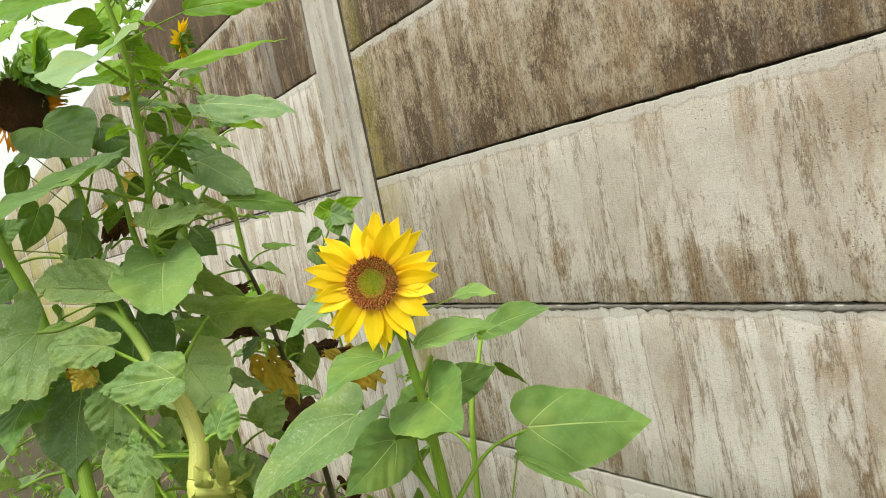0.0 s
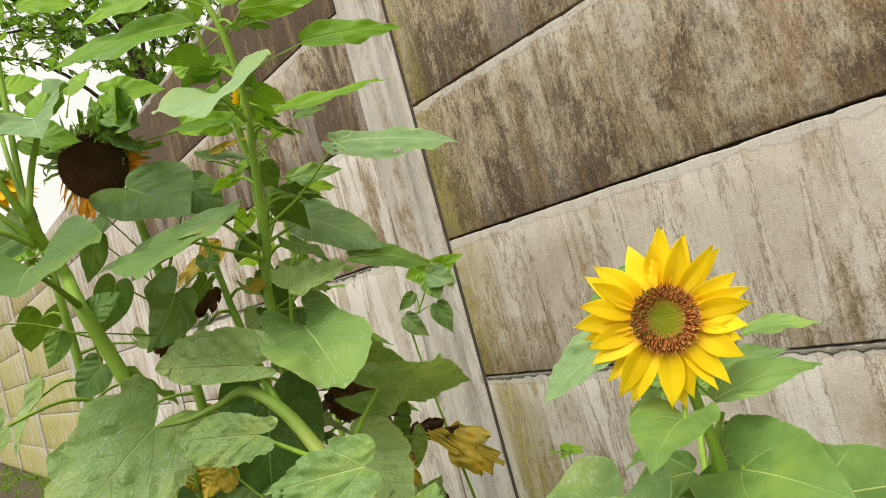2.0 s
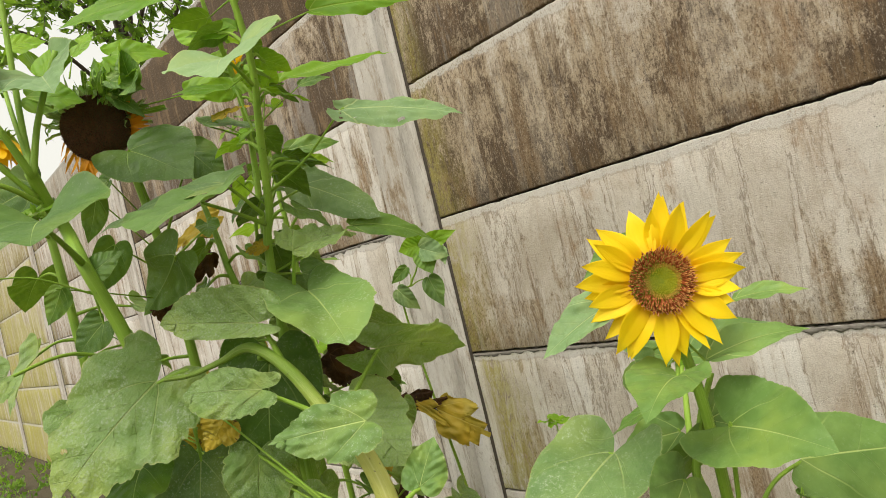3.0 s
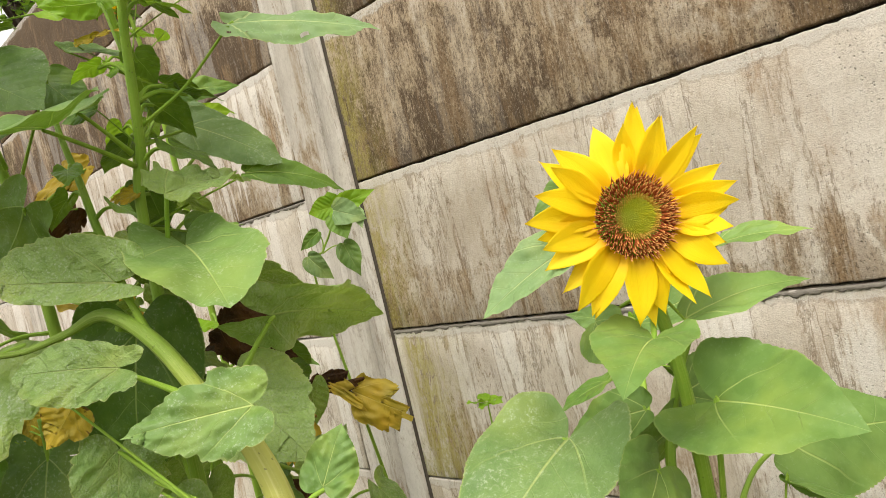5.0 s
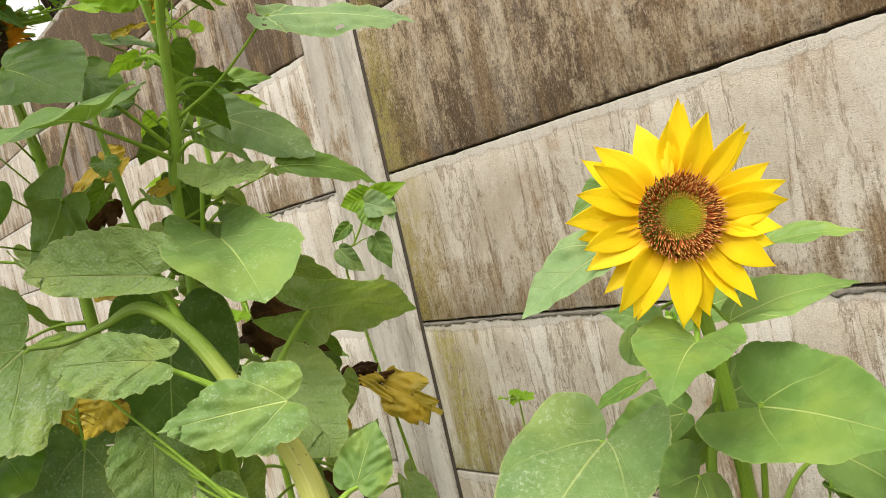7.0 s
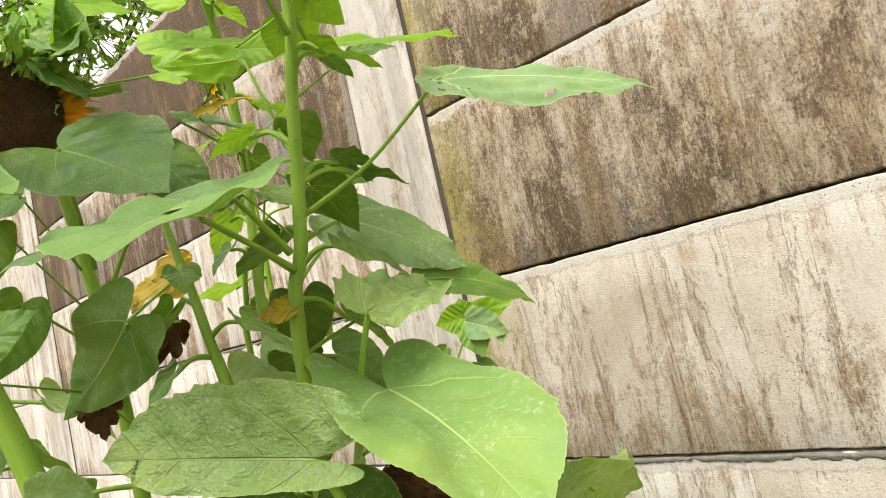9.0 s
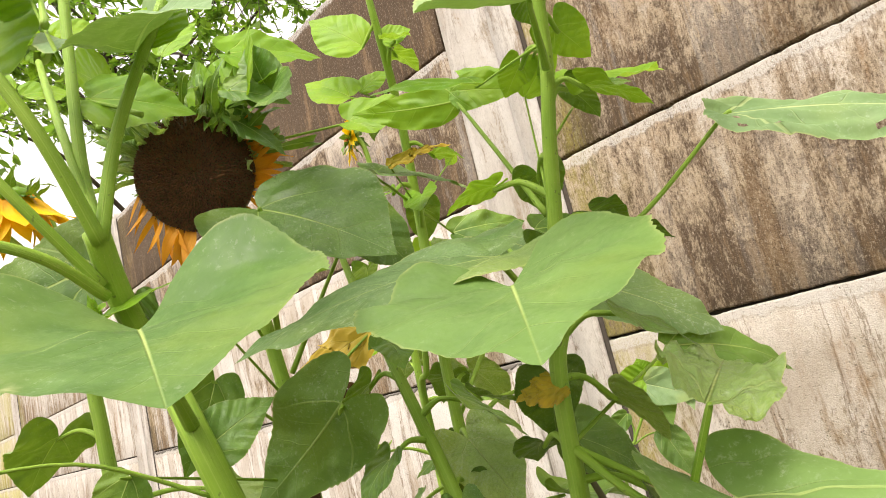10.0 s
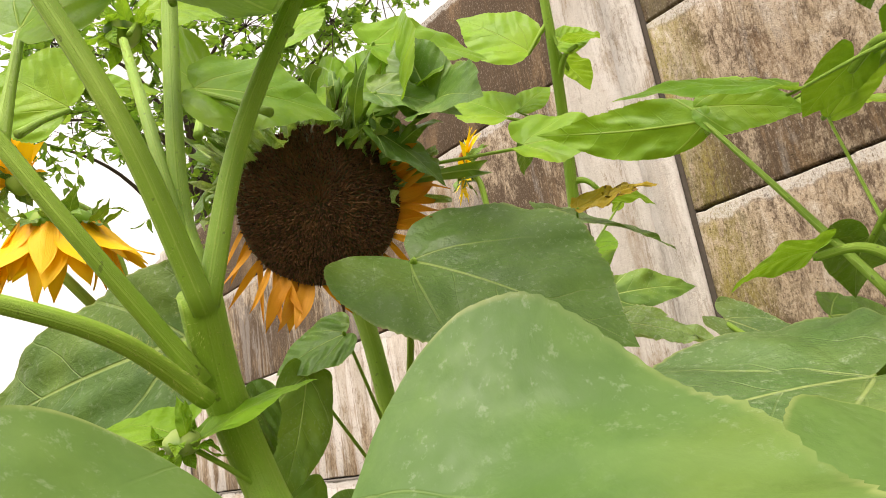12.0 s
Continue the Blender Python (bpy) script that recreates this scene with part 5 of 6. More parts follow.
for deg in (160, 164, 176, 60, 20, 330):
    me = petal_mesh("petal", 0.045, 0.006, 0.3, 1.0, 0.5, deg)
    me.transform(hm @ pose(0, 0, 0.004, 0, 0, clock(hm, deg)) @ pose(0.066, 0, 0, 20, 5, 10))
    part("petal", me, LEAF_DEAD, seed_head, "black shrivelled petal")
a0 = radians(clock(hm, 0))
bract_ring(seed_head, hm, 44, 0.074, 0.055, 0.0045, 51, 1.0, LEAF_OLD, (a0 - 1.55, a0 + 1.55), 1.3, 0.6)
bract_ring(seed_head, hm, 36, 0.080, 0.075, 0.006, 52, 1.0, LEAF, (a0 - 1.45, a0 + 1.45), 1.0, 0.7)
leaf(dry, (0.412, -1.152, 1.740), (0.572, -1.088, 1.632), (0.412, -1.086, 1.791), (0.27, -1.08, 1.60), LEAF_DARK, "dark blue-green heart-shaped leaf", wide=0.086, shape=0.9, fold=0.12, arch=0.05, curl=0.1, skew=0.24, halves=(1.2, 1.0))
leaf(dry, (0.393, -1.125, 1.90), (0.410, -1.110, 2.00), (0.450, -1.130, 1.955), (0.28, -1.14, 1.84), LEAF_YOUNG, wide=0.045, shape=0.7)
leaf(dry, (0.44, -1.12, 1.88), (0.53, -1.15, 1.835), (0.50, -1.10, 1.90), (0.29, -1.15, 1.84), LEAF, wide=0.035, shape=0.5, fold=0.3)
for B, T, S, w, mt in (((0.374, -1.150, 1.901), (0.394, -1.093, 1.981), (0.336, -1.135, 1.992), 0.036, LEAF_YOUNG), ((0.398, -1.155, 1.903), (0.455, -1.103, 1.862), (0.413, -1.111, 1.921), 0.024, LEAF),
                       ((0.388, -1.154, 1.871), (0.413, -1.100, 1.811), (0.387, -1.098, 1.889), 0.022, LEAF), ((0.338, -1.157, 1.893), (0.311, -1.148, 1.990), (0.282, -1.156, 1.964), 0.03, LEAF_YOUNG),
                       ((0.340, -1.102, 1.919), (0.279, -1.098, 1.970), (0.292, -1.089, 1.985), 0.03, LEAF_YOUNG), ((0.425, -1.123, 1.904), (0.438, -1.087, 1.933), (0.410, -1.091, 1.942), 0.014, LEAF_YOUNG),
                       ((0.257, -1.226, 1.902), (0.196, -1.249, 1.900), (0.209, -1.228, 1.929), 0.02, LEAF), ((0.254, -1.221, 1.880), (0.175, -1.252, 1.845), (0.192, -1.232, 1.884), 0.02, LEAF),
                       ((0.380, -1.136, 1.967), (0.413, -1.013, 1.959), (0.379, -1.062, 2.001), 0.03, LEAF_YOUNG),
                       ((0.435, -1.117, 1.879), (0.398, -1.114, 1.974), (0.363, -1.151, 1.932), 0.03, LEAF), ((0.418, -0.992, 1.864), (0.486, -0.906, 1.851), (0.432, -0.932, 1.899), 0.03, LEAF_YOUNG)):
    leaf(dry, B, T, S, (0.30, -1.155, 1.85), mt, wide=w, shape=0.6, fold=0.2, wave=0.03, lobe=0.2, stalk=0.002)
leaf(dry, (0.416, -1.021, 1.726), (0.466, -0.977, 1.633), (0.445, -0.935, 1.709), (0.27, -1.07, 1.55), LEAF_DARK, wide=0.05, shape=0.8)
leaf(dry, (0.328, -1.217, 1.662), (0.335, -1.256, 1.562), (0.329, -1.205, 1.594), (0.26, -1.07, 1.5), LEAF, wide=0.03, shape=0.5)
leaf(dry, (0.313, -1.194, 1.991), (0.305, -1.132, 2.055), (0.284, -1.158, 2.057), (0.310, -1.210, 1.940), LEAF_YOUNG, wide=0.02, shape=0.2)
leaf(dry, (0.353, -1.189, 1.692), (0.307, -1.234, 1.667), (0.314, -1.206, 1.701), (0.25, -1.09, 1.6), LEAF, wide=0.03, shape=0.6)
leaf(dry, (0.262, -0.925, 1.590), (0.176, -1.025, 1.525), (0.174, -0.960, 1.618), (0.26, -1.06, 1.5), LEAF_YELLOW, "yellow and brown dying leaf", wide=0.045, shape=0.5, wave=0.08, ragged=0.4, rumple=0.05)
leaf(dry, (0.455, -1.121, 1.492), (0.261, -1.154, 1.385), (0.295, -1.170, 1.487), (0.27, -1.06, 1.42), LEAF_DARK, "dark green drooping leaf", wide=0.066, shape=0.8, fold=0.05, wave=0.04)
leaf(dry, (0.291, -1.114, 1.411), (0.303, -1.116, 1.343), (0.309, -1.088, 1.380), (0.27, -1.06, 1.35), LEAF_DEAD, wide=0.03, shape=0.5, wave=0.15, ragged=0.6, rumple=0.09)
leaf(dry, (0.329, -0.991, 1.497), (0.297, -1.068, 1.430), (0.319, -1.003, 1.436), (0.27, -1.06, 1.5), LEAF_DEAD, "shrivelled black leaf", wide=0.035, shape=0.4, wave=0.2, fold=0.5, ragged=0.6, rumple=0.09)
leaf(dry, (0.287, -1.188, 1.557), (0.290, -1.247, 1.449), (0.288, -1.176, 1.487), (0.26, -1.06, 1.45), LEAF, wide=0.04, shape=0.6)
leaf(dry, (0.410, -1.343, 1.472), (0.376, -1.374, 1.405), (0.411, -1.332, 1.410), (0.26, -1.06, 1.4), LEAF, wide=0.03, shape=0.3)
filler(dry, D_ST, 0.4, 1.4, 14, 24, [LEAF, LEAF_OLD, LEAF_YELLOW, LEAF_DEAD], (0.10, 0.17), 0.14)

# ---- the slim plant behind, with a small half-open bloom beside it ----
slim = thing("sunflower_plant", (0.31, -0.80, 0), "slim sunflower with small fresh leaves, close to the wall", "sunflower", "sunflowers in the bed")
E_ST = [(0.31, -0.80, 0), (0.325, -0.84, 1.2), (0.322, -0.84, 1.5), (0.312, -0.812, 1.77), (0.355, -0.842, 1.93), (0.405, -0.892, 2.04), (0.43, -0.92, 2.16)]
grown(slim, E_ST, [0.011, 0.010, 0.009, 0.008, 0.007, 0.006, 0.004])
leaf(slim, (0.376, -0.904, 2.014), (0.304, -0.941, 2.090), (0.346, -0.929, 2.021), E_ST[5], LEAF_YOUNG, wide=0.034, shape=0.3)
leaf(slim, (0.404, -0.884, 2.011), (0.433, -0.849, 2.020), (0.409, -0.858, 2.049), E_ST[5], LEAF_YOUNG, wide=0.02, shape=0.3)
leaf(slim, (0.327, -0.911, 1.952), (0.255, -0.939, 2.005), (0.279, -0.909, 2.005), E_ST[4], LEAF_YOUNG, wide=0.03, shape=0.5)
leaf(slim, (0.324, -0.885, 1.964), (0.338, -0.830, 2.000), (0.322, -0.852, 2.002), E_ST[4], LEAF_YOUNG, wide=0.016, shape=0.2)
leaf(slim, (0.439, -0.957, 1.790), (0.485, -0.877, 1.806), (0.432, -0.908, 1.824), E_ST[3], LEAF_YELLOW, "green leaf with a scorched brown tip", wide=0.017, shape=0.3, ragged=0.5, rumple=0.06)
leaf(slim, (0.415, -0.970, 1.788), (0.436, -0.795, 1.752), ((0.385, -0.870, 1.800), (0.465, -0.890, 1.750)), E_ST[3], LEAF_GREY, "grey-green leaf with a worn tip", wide=0.040, shape=0.5)
leaf(slim, (0.226, -0.663, 1.751), (0.286, -0.529, 1.749), (0.251, -0.562, 1.791), E_ST[3], LEAF, wide=0.035, shape=0.4)
leaf(slim, (0.295, -0.774, 1.701), (0.422, -0.664, 1.623), (0.321, -0.657, 1.703), E_ST[2], LEAF_OLD, wide=0.04, shape=0.5, ragged=0.22, rumple=0.045)
leaf(slim, (0.326, -0.711, 1.866), (0.310, -0.725, 1.846), (0.318, -0.645, 1.884), E_ST[3], LEAF_YOUNG, wide=0.02, shape=0.2)
grown(slim, [(0.31, -0.80, 0.02), (0.242, -0.828, 1.332), (0.272, -0.837, 1.519), (0.295, -0.832, 1.609)], [0.006, 0.006, 0.005, 0.004], "side_stem")
grown(slim, [(0.317, -0.830, 1.436), (0.344, -0.765, 1.532), (0.357, -0.693, 1.600)], [0.004, 0.004, 0.003], "side_stem")
grown(slim, [(0.311, -0.827, 1.390), (0.325, -0.765, 1.440), (0.319, -0.700, 1.449)], [0.004, 0.004, 0.003], "side_stem")
filler(slim, E_ST, 1.35, 2.05, 14, 43, [LEAF, LEAF_YOUNG, LEAF_DARK], (0.05, 0.09), 0.05, (0, 360), 0.4)
filler(slim, E_ST, 0.5, 1.5, 16, 25, [LEAF, LEAF_OLD, LEAF_OLD], (0.08, 0.14), 0.12)

leaning = thing("sunflower_plant", (0.60, -0.98, 0), "thick green sunflower stem leaning over its neighbours", "sunflower", "sunflowers in the bed")
H_ST = [(0.60, -0.98, 0), (0.58, -1.0, 1.0), (0.472, -1.004, 1.362), (0.444, -1.006, 1.446), (0.400, -0.999, 1.536), (0.354, -0.996, 1.637), (0.313, -0.985, 1.727)]
grown(leaning, H_ST, [0.012, 0.011, 0.009, 0.008, 0.007, 0.006, 0.004])
filler(leaning, H_ST, 1.15, 1.6, 9, 44, [LEAF, LEAF_DARK, LEAF_YELLOW], (0.06, 0.10), 0.06)
filler(leaning, H_ST, 0.5, 1.2, 9, 26, [LEAF, LEAF_OLD], (0.1, 0.15), 0.12)

small = thing("sunflower_plant", (-0.17, -0.50, 0), "sunflower with a small half-open yellow bloom by the wall", "sunflower", "sunflowers in the bed")
G_ST = [(-0.17, -0.50, 0), (-0.15, -0.52, 1.2), (-0.10, -0.55, 1.8), (-0.075, -0.580, 2.02), (-0.085, -0.588, 2.075)]
grown(small, G_ST, [0.011, 0.010, 0.008, 0.006, 0.006])
bh, bm_ = bloom(small, (-0.104, -0.594, 2.096), (-0.55, -0.80, 0.28), 0.027, 14, 0.052, 0.020, seed=5, nod=0.35)
bract_ring(bh, bm_, 24, 0.029, 0.045, 0.009, 61, 0.9)
filler(small, G_ST, 0.7, 1.95, 14, 27, [LEAF, LEAF_YOUNG], (0.09, 0.15), 0.12, droop=0.2)

nodding = thing("sunflower_plant", (0.10, -1.25, 0), "sunflower whose yellow bloom hangs its face down", "sunflower", "sunflowers in the bed")
Z_ST = [(0.10, -1.25, 0), (0.08, -1.26, 1.3), (0.03, -1.27, 1.75), (0.02, -1.29, 1.88), (0.06, -1.33, 1.90), (0.08, -1.35, 1.885)]
grown(nodding, Z_ST, [0.012, 0.011, 0.009, 0.008, 0.008, 0.009])
zh, zm = bloom(nodding, (0.085, -1.353, 1.868), (-0.25, 0.05, -0.95), 0.038, 21, 0.074, 0.034, PETAL_GOLD, seed=9, nod=0.4, pitch=58)
bract_ring(zh, zm, 20, 0.036, 0.04, 0.008, 62, 0.9)
z2, zm2 = bloom(nodding, (0.028, -1.385, 1.943), (-0.2, -0.3, 0.7), 0.012, 15, 0.052, 0.022, PETAL_GOLD, seed=19, nod=0.5, pitch=55)
bract_ring(z2, zm2, 14, 0.013, 0.03, 0.007, 64, 0.9)
grown(nodding, [(0.03, -1.27, 1.75), (-0.021, -1.414, 1.949), (0.027, -1.390, 1.953)], [0.006, 0.006, 0.006], "branch")
filler(nodding, Z_ST, 0.6, 1.7, 12, 28, [LEAF, LEAF_OLD], (0.12, 0.17), 0.14)

# ---- weeds and dead matter between ----
herb = thing("herb_sprig", (0.36, -0.33, 0), "thin herb with small crinkled green leaves, before the wall", "herb")
K_ST = [(0.36, -0.33, 0), (0.32, -0.40, 0.7), (0.292, -0.448, 1.231), (0.315, -0.422, 1.302), (0.330, -0.405, 1.336), (0.351, -0.382, 1.393)]
grown(herb, K_ST, [0.005, 0.0045, 0.003, 0.0028, 0.0026, 0.002])
grown(herb, [(0.314, -0.423, 1.297), (0.334, -0.403, 1.308), (0.356, -0.381, 1.309)], [0.002, 0.0016, 0.0013], "side_stem")
grown(herb, [(0.315, -0.422, 1.302), (0.318, -0.418, 1.326), (0.314, -0.421, 1.354)], [0.002, 0.0016, 0.0013], "side_stem")
for B, T, S, w, mt in (((0.350, -0.383, 1.404), (0.431, -0.302, 1.427), (0.401, -0.331, 1.453), 0.020, LEAF_YOUNG), ((0.345, -0.388, 1.401), (0.435, -0.354, 1.357), (0.405, -0.354, 1.416), 0.036, LEAF_PALE),
                       ((0.351, -0.382, 1.408), (0.303, -0.430, 1.404), (0.329, -0.403, 1.437), 0.026, LEAF_YOUNG), ((0.352, -0.381, 1.387), (0.386, -0.391, 1.317), (0.342, -0.412, 1.366), 0.034, LEAF),
                       ((0.349, -0.384, 1.418), (0.345, -0.387, 1.449), (0.362, -0.370, 1.437), 0.016, LEAF_YOUNG), ((0.390, -0.344, 1.388), (0.423, -0.366, 1.335), (0.423, -0.339, 1.360), 0.018, LEAF_PALE),
                       ((0.361, -0.372, 1.407), (0.387, -0.320, 1.424), (0.377, -0.342, 1.432), 0.016, LEAF_YOUNG), ((0.314, -0.421, 1.354), (0.275, -0.461, 1.316), (0.284, -0.450, 1.361), 0.018, LEAF),
                       ((0.354, -0.383, 1.310), (0.397, -0.384, 1.218), (0.413, -0.346, 1.276), 0.030, LEAF_DARK), ((0.285, -0.451, 1.297), (0.340, -0.426, 1.227), (0.329, -0.422, 1.295), 0.030, LEAF_GREY)):
    leaf(herb, B, T, S, None, mt, wide=w, shape=0.3, fold=0.3, wave=0.03, rumple=0.015, teeth=0.02)

sprig = thing("herb_sprig", (0.83, -0.47, 0), "small pale green weed with a little orange flower", "herb")
P_ST = [(0.83, -0.47, 0), (0.84, -0.475, 0.4), (0.825, -0.485, 0.75), (0.828, -0.488, 0.925)]
grown(sprig, P_ST, [0.004, 0.0035, 0.003, 0.0015])
Q_END = Vector((0.874, -0.456, 0.881))
grown(sprig, [(0.84, -0.475, 0.4), (0.845, -0.48, 0.7), Q_END], [0.003, 0.003, 0.0018], "side_stem")
rng = random.Random(31)
for top, n, z0 in ((Vector(P_ST[3]), 5, 0.0), (Q_END, 7, 0.02), (Vector(P_ST[2]), 4, 0.0)):
    for i in range(n):
        a = 6.28 * (i + rng.random() * 0.7) / n
        d = Vector((math.cos(a), math.sin(a), rng.uniform(-0.1, 0.6)))
        B = top + d * 0.006 + Vector((0, 0, rng.uniform(-z0, z0)))
        leaf(sprig, B, B + d * rng.uniform(0.025, 0.042), B + Vector((-d.y, d.x, 0.1)) * 0.014, top, LEAF_YOUNG, stalk=0.001, shape=0.2, fold=0.3, wave=0.1)
for i in range(7):
    me = petal_mesh("petal", 0.024, 0.009, 0.4, 0.5, 0.5, i)
    me.transform(aim(Q_END + Vector((0.01, -0.01, -0.02)) - sprig.location, (0.4, -0.6, 0.3)) @ pose(0, 0, 0, 0, 0, 360 * i / 7) @ pose(0.003, 0, 0, 0, -35, 0))
    part("petal", me, PETAL_DRY, sprig, "small orange petal")

withered = thing("sunflower_plant", (0.42, -0.62, 0), "withered sunflower with hanging brown and yellow leaves", "sunflower", "sunflowers in the bed")
W_ST = [(0.42, -0.62, 0), (0.43, -0.62, 0.6), (0.45, -0.68, 1.0), (0.47, -0.72, 1.22), (0.46, -0.75, 1.33)]
grown(withered, W_ST, [0.010, 0.009, 0.007, 0.006, 0.004], mat=STEM_DARK)
leaf(withered, (0.264, -0.522, 0.971), (0.370, -0.408, 0.968), ((0.298, -0.465, 1.030), (0.310, -0.480, 0.947)), (0.154, -0.643, 0.970), LEAF_DEAD, "curled brown strip of a dying leaf", wide=0.035, shape=0.2, wave=0.08, stalk_mat=STEM_DARK, ragged=0.2, torn=0.7, rumple=0.06)
leaf(withered, (0.291, -0.495, 0.982), (0.385, -0.430, 0.874), ((0.361, -0.433, 0.941), (0.327, -0.480, 0.914)), (0.268, -0.524, 0.972), LEAF_YELLOW, "yellow dying leaf with brown curled edges", shape=0.2, wave=0.05, stalk_mat=STEM_DARK, ragged=0.2, torn=0.6, rumple=0.05)
leaf(withered, (0.337, -0.451, 0.940), (0.468, -0.348, 0.826), ((0.419, -0.360, 0.944), (0.397, -0.422, 0.836)), (0.297, -0.485, 0.971), LEAF_YELLOW, "torn yellow and green leaf tip with brown margin", shape=0.4, wave=0.05, stalk_mat=STEM_DARK, ragged=0.25, torn=0.8, blunt=0.8, rumple=0.05)
leaf(withered, (0.645, -0.916, 1.210), (0.748, -0.840, 1.128), ((0.691, -0.864, 1.210), (0.700, -0.899, 1.121)), None, LEAF_DEAD, "shrivelled brown leaf with pale veins", wide=0.05, shape=0.4, wave=0.14, teeth=0.03, ragged=0.35, rumple=0.08)
leaf(withered, (0.56, -0.83, 1.24), (0.630, -0.848, 1.134), (0.618, -0.860, 1.263), (0.46, -0.73, 1.25), LEAF_DEAD, wide=0.05, shape=0.5, wave=0.2, fold=0.8, teeth=0.08, stalk_mat=STEM_DARK, ragged=0.6, rumple=0.09)
leaf(withered, (0.468, -0.733, 1.020), (0.497, -0.699, 0.814), (0.442, -0.773, 0.943), (0.44, -0.65, 0.85), LEAF_YELLOW, "holed yellowing leaf", wide=0.06, shape=0.7, wave=0.1, holes=3, stalk_mat=STEM_DARK, ragged=0.5, rumple=0.06)
leaf(withered, (0.502, -1.200, 1.143), (0.511, -1.189, 1.088), (0.527, -1.165, 1.118), None, LEAF_YELLOW, wide=0.03, shape=0.5, wave=0.1, ragged=0.5, rumple=0.06)
filler(withered, W_ST, 0.9, 1.25, 8, 45, [LEAF_DARK, LEAF_OLD, LEAF_DEAD], (0.07, 0.12), 0.09, (90, 300), 0.8)
filler(withered, W_ST, 0.4, 1.1, 7, 29, [LEAF_DEAD, LEAF_OLD, LEAF_OLD], (0.09, 0.14), 0.12, droop=1.4)


# ---- litter on the soil ----
def litter():
    rng = random.Random(5)
    verts, faces = [], []
    for _ in range(1500):
        x, y = rng.uniform(-3, 3.2), rng.uniform(-2.4, -0.05)
        a, le, w = rng.uniform(0, 6.28), rng.uniform(0.03, 0.16), rng.uniform(0.003, 0.012)
        d, s = Vector((math.cos(a), math.sin(a), rng.uniform(-0.2, 0.35))), Vector((-math.sin(a), math.cos(a), rng.uniform(-.5, .5)))
        p = Vector((x, y, rng.uniform(0.0, 0.04)))
        b = len(verts)
        for t, k in ((0, 0.4), (0.5, 1.0), (1.0, 0.2)):
            for q in (-1, 1):
                verts.append(p + d * le * t + s * w * k * q + Vector((0, 0, 0.01 * math.sin(3 * t))))
        faces += [(b, b + 1, b + 3, b + 2), (b + 2, b + 3, b + 5, b + 4)]
    return mesh_of("dry_litter", verts, faces)


tagged(part("dry_litter", litter(), STRAW, None), "dry stalks and fallen leaf scraps on the soil", "litter", kind="stuff")


def weeds():
    """Low weeds and grass between the stems, in tufts."""
    rng = random.Random(15)
    verts, faces = [], []
    for k in range(400):
        near = k < 260
        cx, cy = (rng.uniform(-1.6, 1.9), rng.uniform(-1.9, -0.15)) if near else (rng.uniform(-14, -1.6), rng.uniform(-1.6, -0.1))
        tall_ = rng.uniform(0.06, 0.30) if near else rng.uniform(0.03, 0.14)
        for _ in range(rng.randrange(8, 20) if near else rng.randrange(10, 24)):
            a = rng.uniform(0, 6.28)
            d = Vector((math.cos(a), math.sin(a), rng.uniform(0.4, 2.5))).normalized()
            p = Vector((cx + rng.gauss(0, 0.05), cy + rng.gauss(0, 0.05), rng.uniform(0, tall_)))
            le, w = rng.uniform(0.03, 0.10), rng.uniform(0.006, 0.022)
            s = d.cross(Vector((rng.uniform(-1, 1), rng.uniform(-1, 1), 0.5))).normalized()
            n = d.cross(s)
            b = len(verts)
            for t, k, z in ((0, 0.1, 0), (0.35, 1.0, 0.012), (0.7, 0.7, 0.010), (1.0, 0.05, -0.02)):
                verts += [p + d * le * t + s * w * k + n * z, p + d * le * t - s * w * k + n * z]
            faces += [(b + i, b + i + 1, b + i + 3, b + i + 2) for i in (0, 2, 4)]
    return mesh_of("weeds", verts, faces)


tagged(part("weeds", weeds(), TREE_LEAF, None), "low green weeds and grass tufts on the soil", "weeds", kind="stuff")


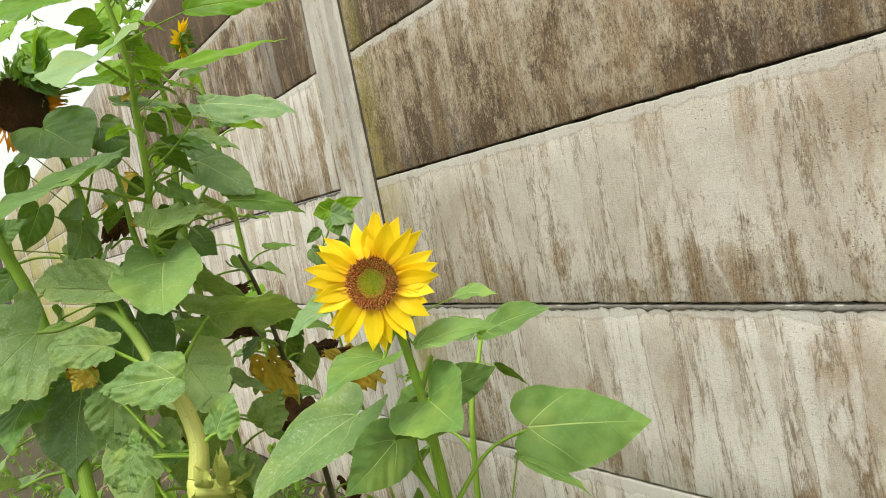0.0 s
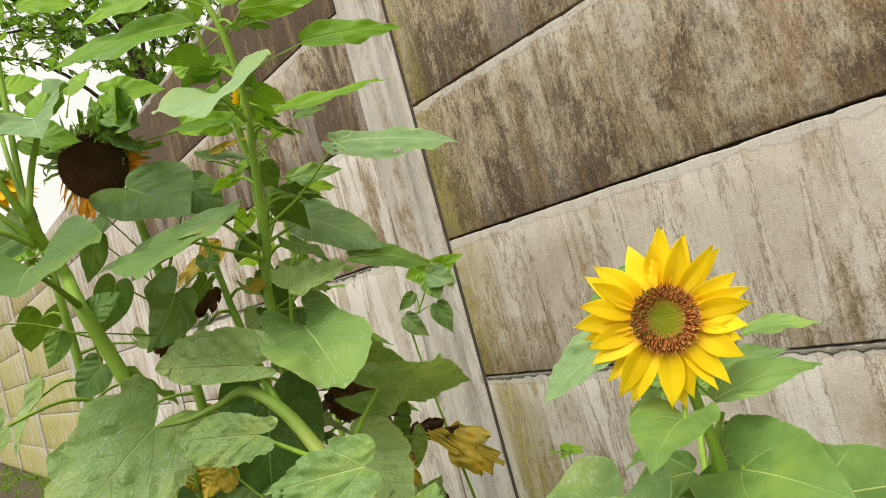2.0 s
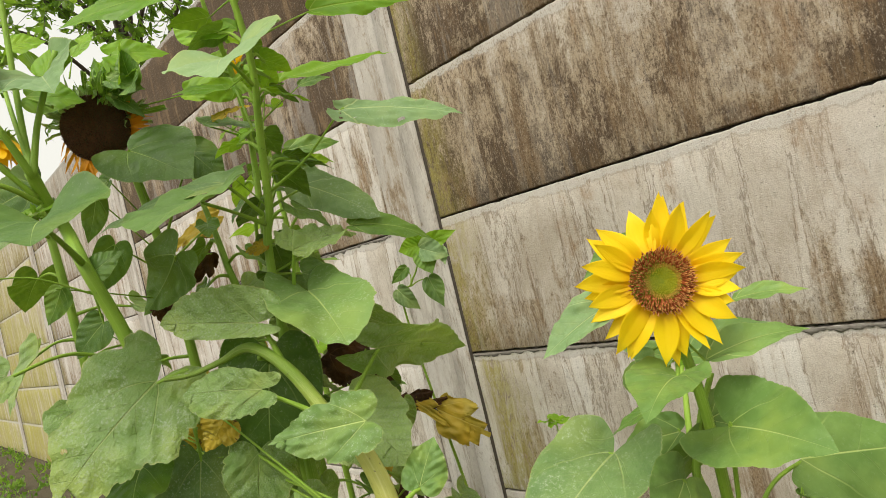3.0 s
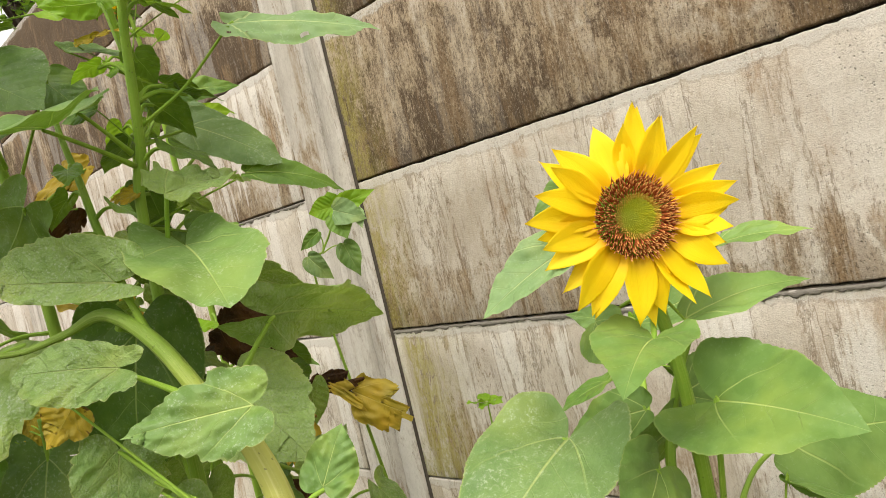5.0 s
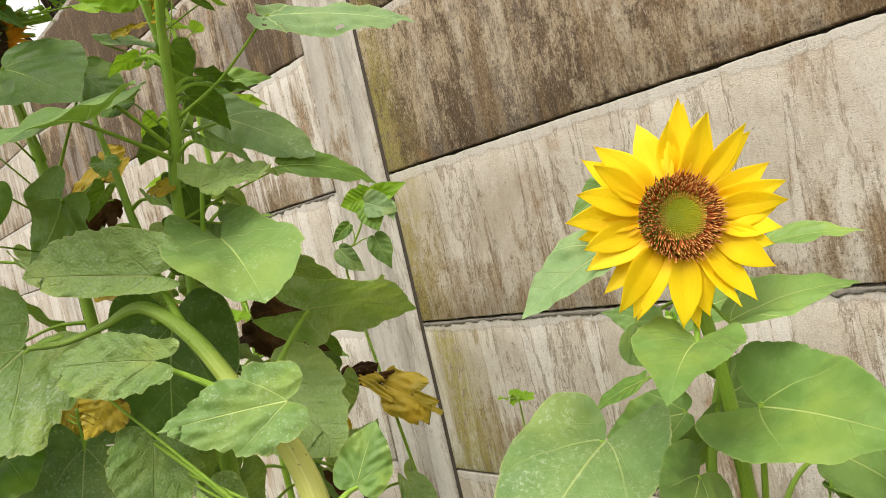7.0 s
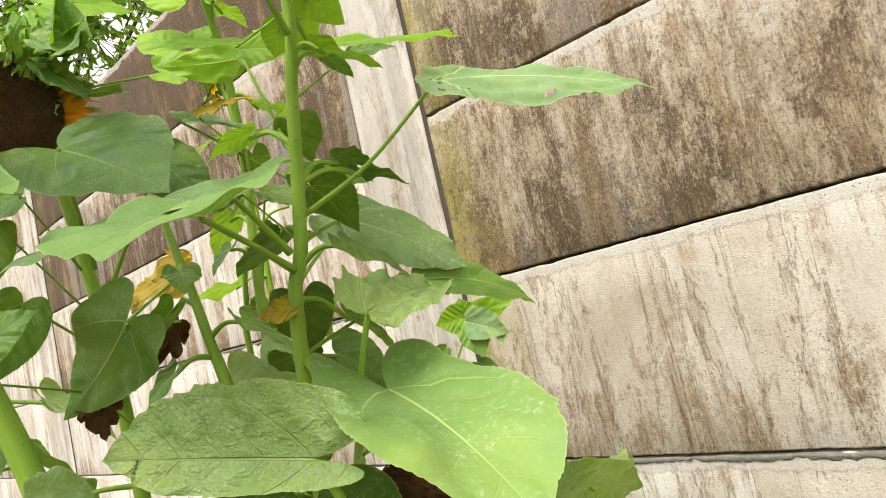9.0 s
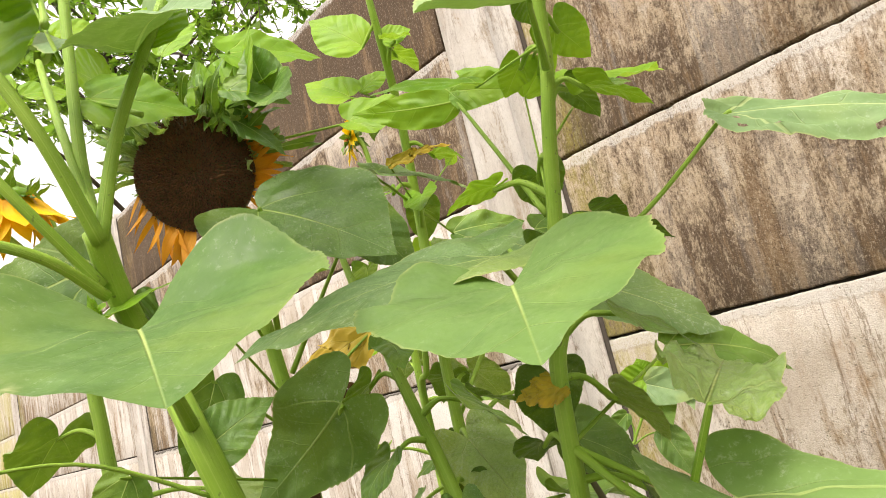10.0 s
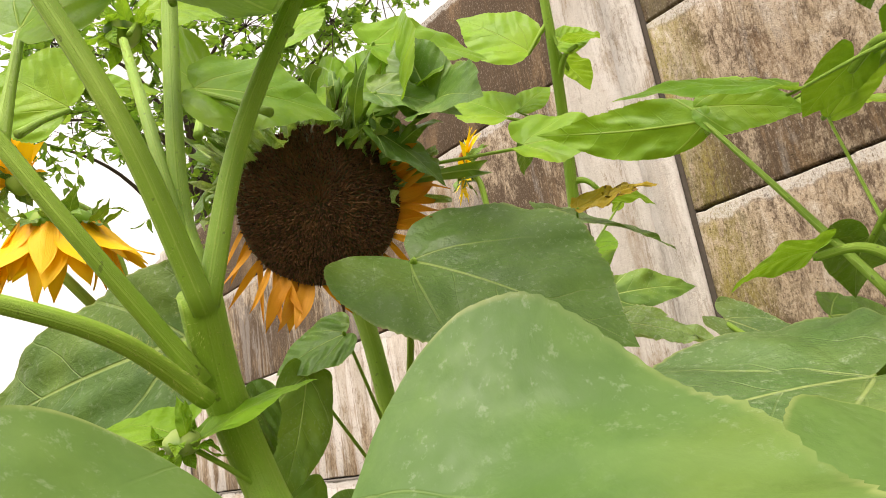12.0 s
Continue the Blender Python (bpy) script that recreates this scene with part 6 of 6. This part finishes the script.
# ---- the tree beyond ----
tree = thing("tree", (-6.5, 1.5, 0), "leafy green tree rising beyond the wall", "tree")
TR = [(-6.5, 1.5, 0), (-6.4, 1.45, 2.0), (-6.2, 1.3, 3.6), (-5.9, 1.1, 5.2)]
grown(tree, TR, [0.16, 0.13, 0.10, 0.05], "trunk", BARK)
CLUMPS = [(-4.791, -0.305, 4.852), (-4.549, 0.074, 4.331), (-4.130, 0.553, 4.593), (-4.450, 0.981, 4.434), (-5.145, 0.967, 4.127), (-4.283, 0.224, 5.506), (-4.284, 1.003, 5.633), (-3.944, 0.873, 5.046), (-3.672, 1.536, 5.106), (-3.436, 1.908, 5.363), (-4.416, 0.409, 4.671), (-4.314, 0.034, 5.125), (-4.688, -0.407, 5.020), (-4.469, -0.610, 4.222), (-3.968, 1.467, 5.165), (-4.324, 1.340, 4.732), (-5.268, -0.615, 4.484)]
rng = random.Random(9)
tv, tf, wv, wf = [], [], [], []
for ci, c in enumerate(CLUMPS):
    c = Vector(c)
    top = Vector(TR[2]).lerp(Vector(TR[3]), rng.random())
    mid = top.lerp(c, 0.5) + Vector((0, 0, 0.35))
    grown(tree, [top, mid, c], [0.03, 0.018, 0.006], "limb", BARK, 7)
    for _ in range(21):
        d = Vector((rng.gauss(0, 1), rng.gauss(0, 1), rng.gauss(0, 0.6))).normalized()
        tip = c + d * rng.uniform(0.3, 1.1) + Vector((0, 0, -0.12))
        b = len(wv)
        for q, r in ((c, 0.006), (tip, 0.002)):
            wv += [q - tree.location + Vector((r * math.cos(k * 2.094), r * math.sin(k * 2.094), 0)) for k in range(3)]
        wf += [(b + k, b + (k + 1) % 3, b + 3 + (k + 1) % 3, b + 3 + k) for k in range(3)]
        for k in range(13):
            t = rng.uniform(0.25, 1.0)
            p = c.lerp(tip, t)
            e = (d * 0.6 + Vector((rng.uniform(-1, 1), rng.uniform(-1, 1), rng.uniform(-1.2, 0.1)))).normalized()
            s = e.cross(Vector((rng.uniform(-1, 1), rng.uniform(-1, 1), 1))).normalized()
            le, w = rng.uniform(0.06, 0.13), rng.uniform(0.016, 0.030)
            n = e.cross(s)
            b = len(tv)
            o = p - tree.location
            for f, wide, up in ((0.0, 0.0, 0.0), (0.22, 0.8, 0.010), (0.48, 1.0, 0.012), (0.76, 0.55, 0.004), (1.0, 0.0, -0.02)):
                tv += [o + e * le * f + n * up * 0.4, o + e * le * f + s * w * wide + n * up, o + e * le * f - s * w * wide + n * up]
            for q in range(4):
                a = b + 3 * q
                tf += [(a, a + 1, a + 4, a + 3), (a, a + 3, a + 5, a + 2)]
part("crown", mesh_of("crown", tv, tf), TREE_LEAF, tree)
tagged(part("brushwood", mesh_of("brushwood", wv, wf), BARK, tree), kind="stuff")
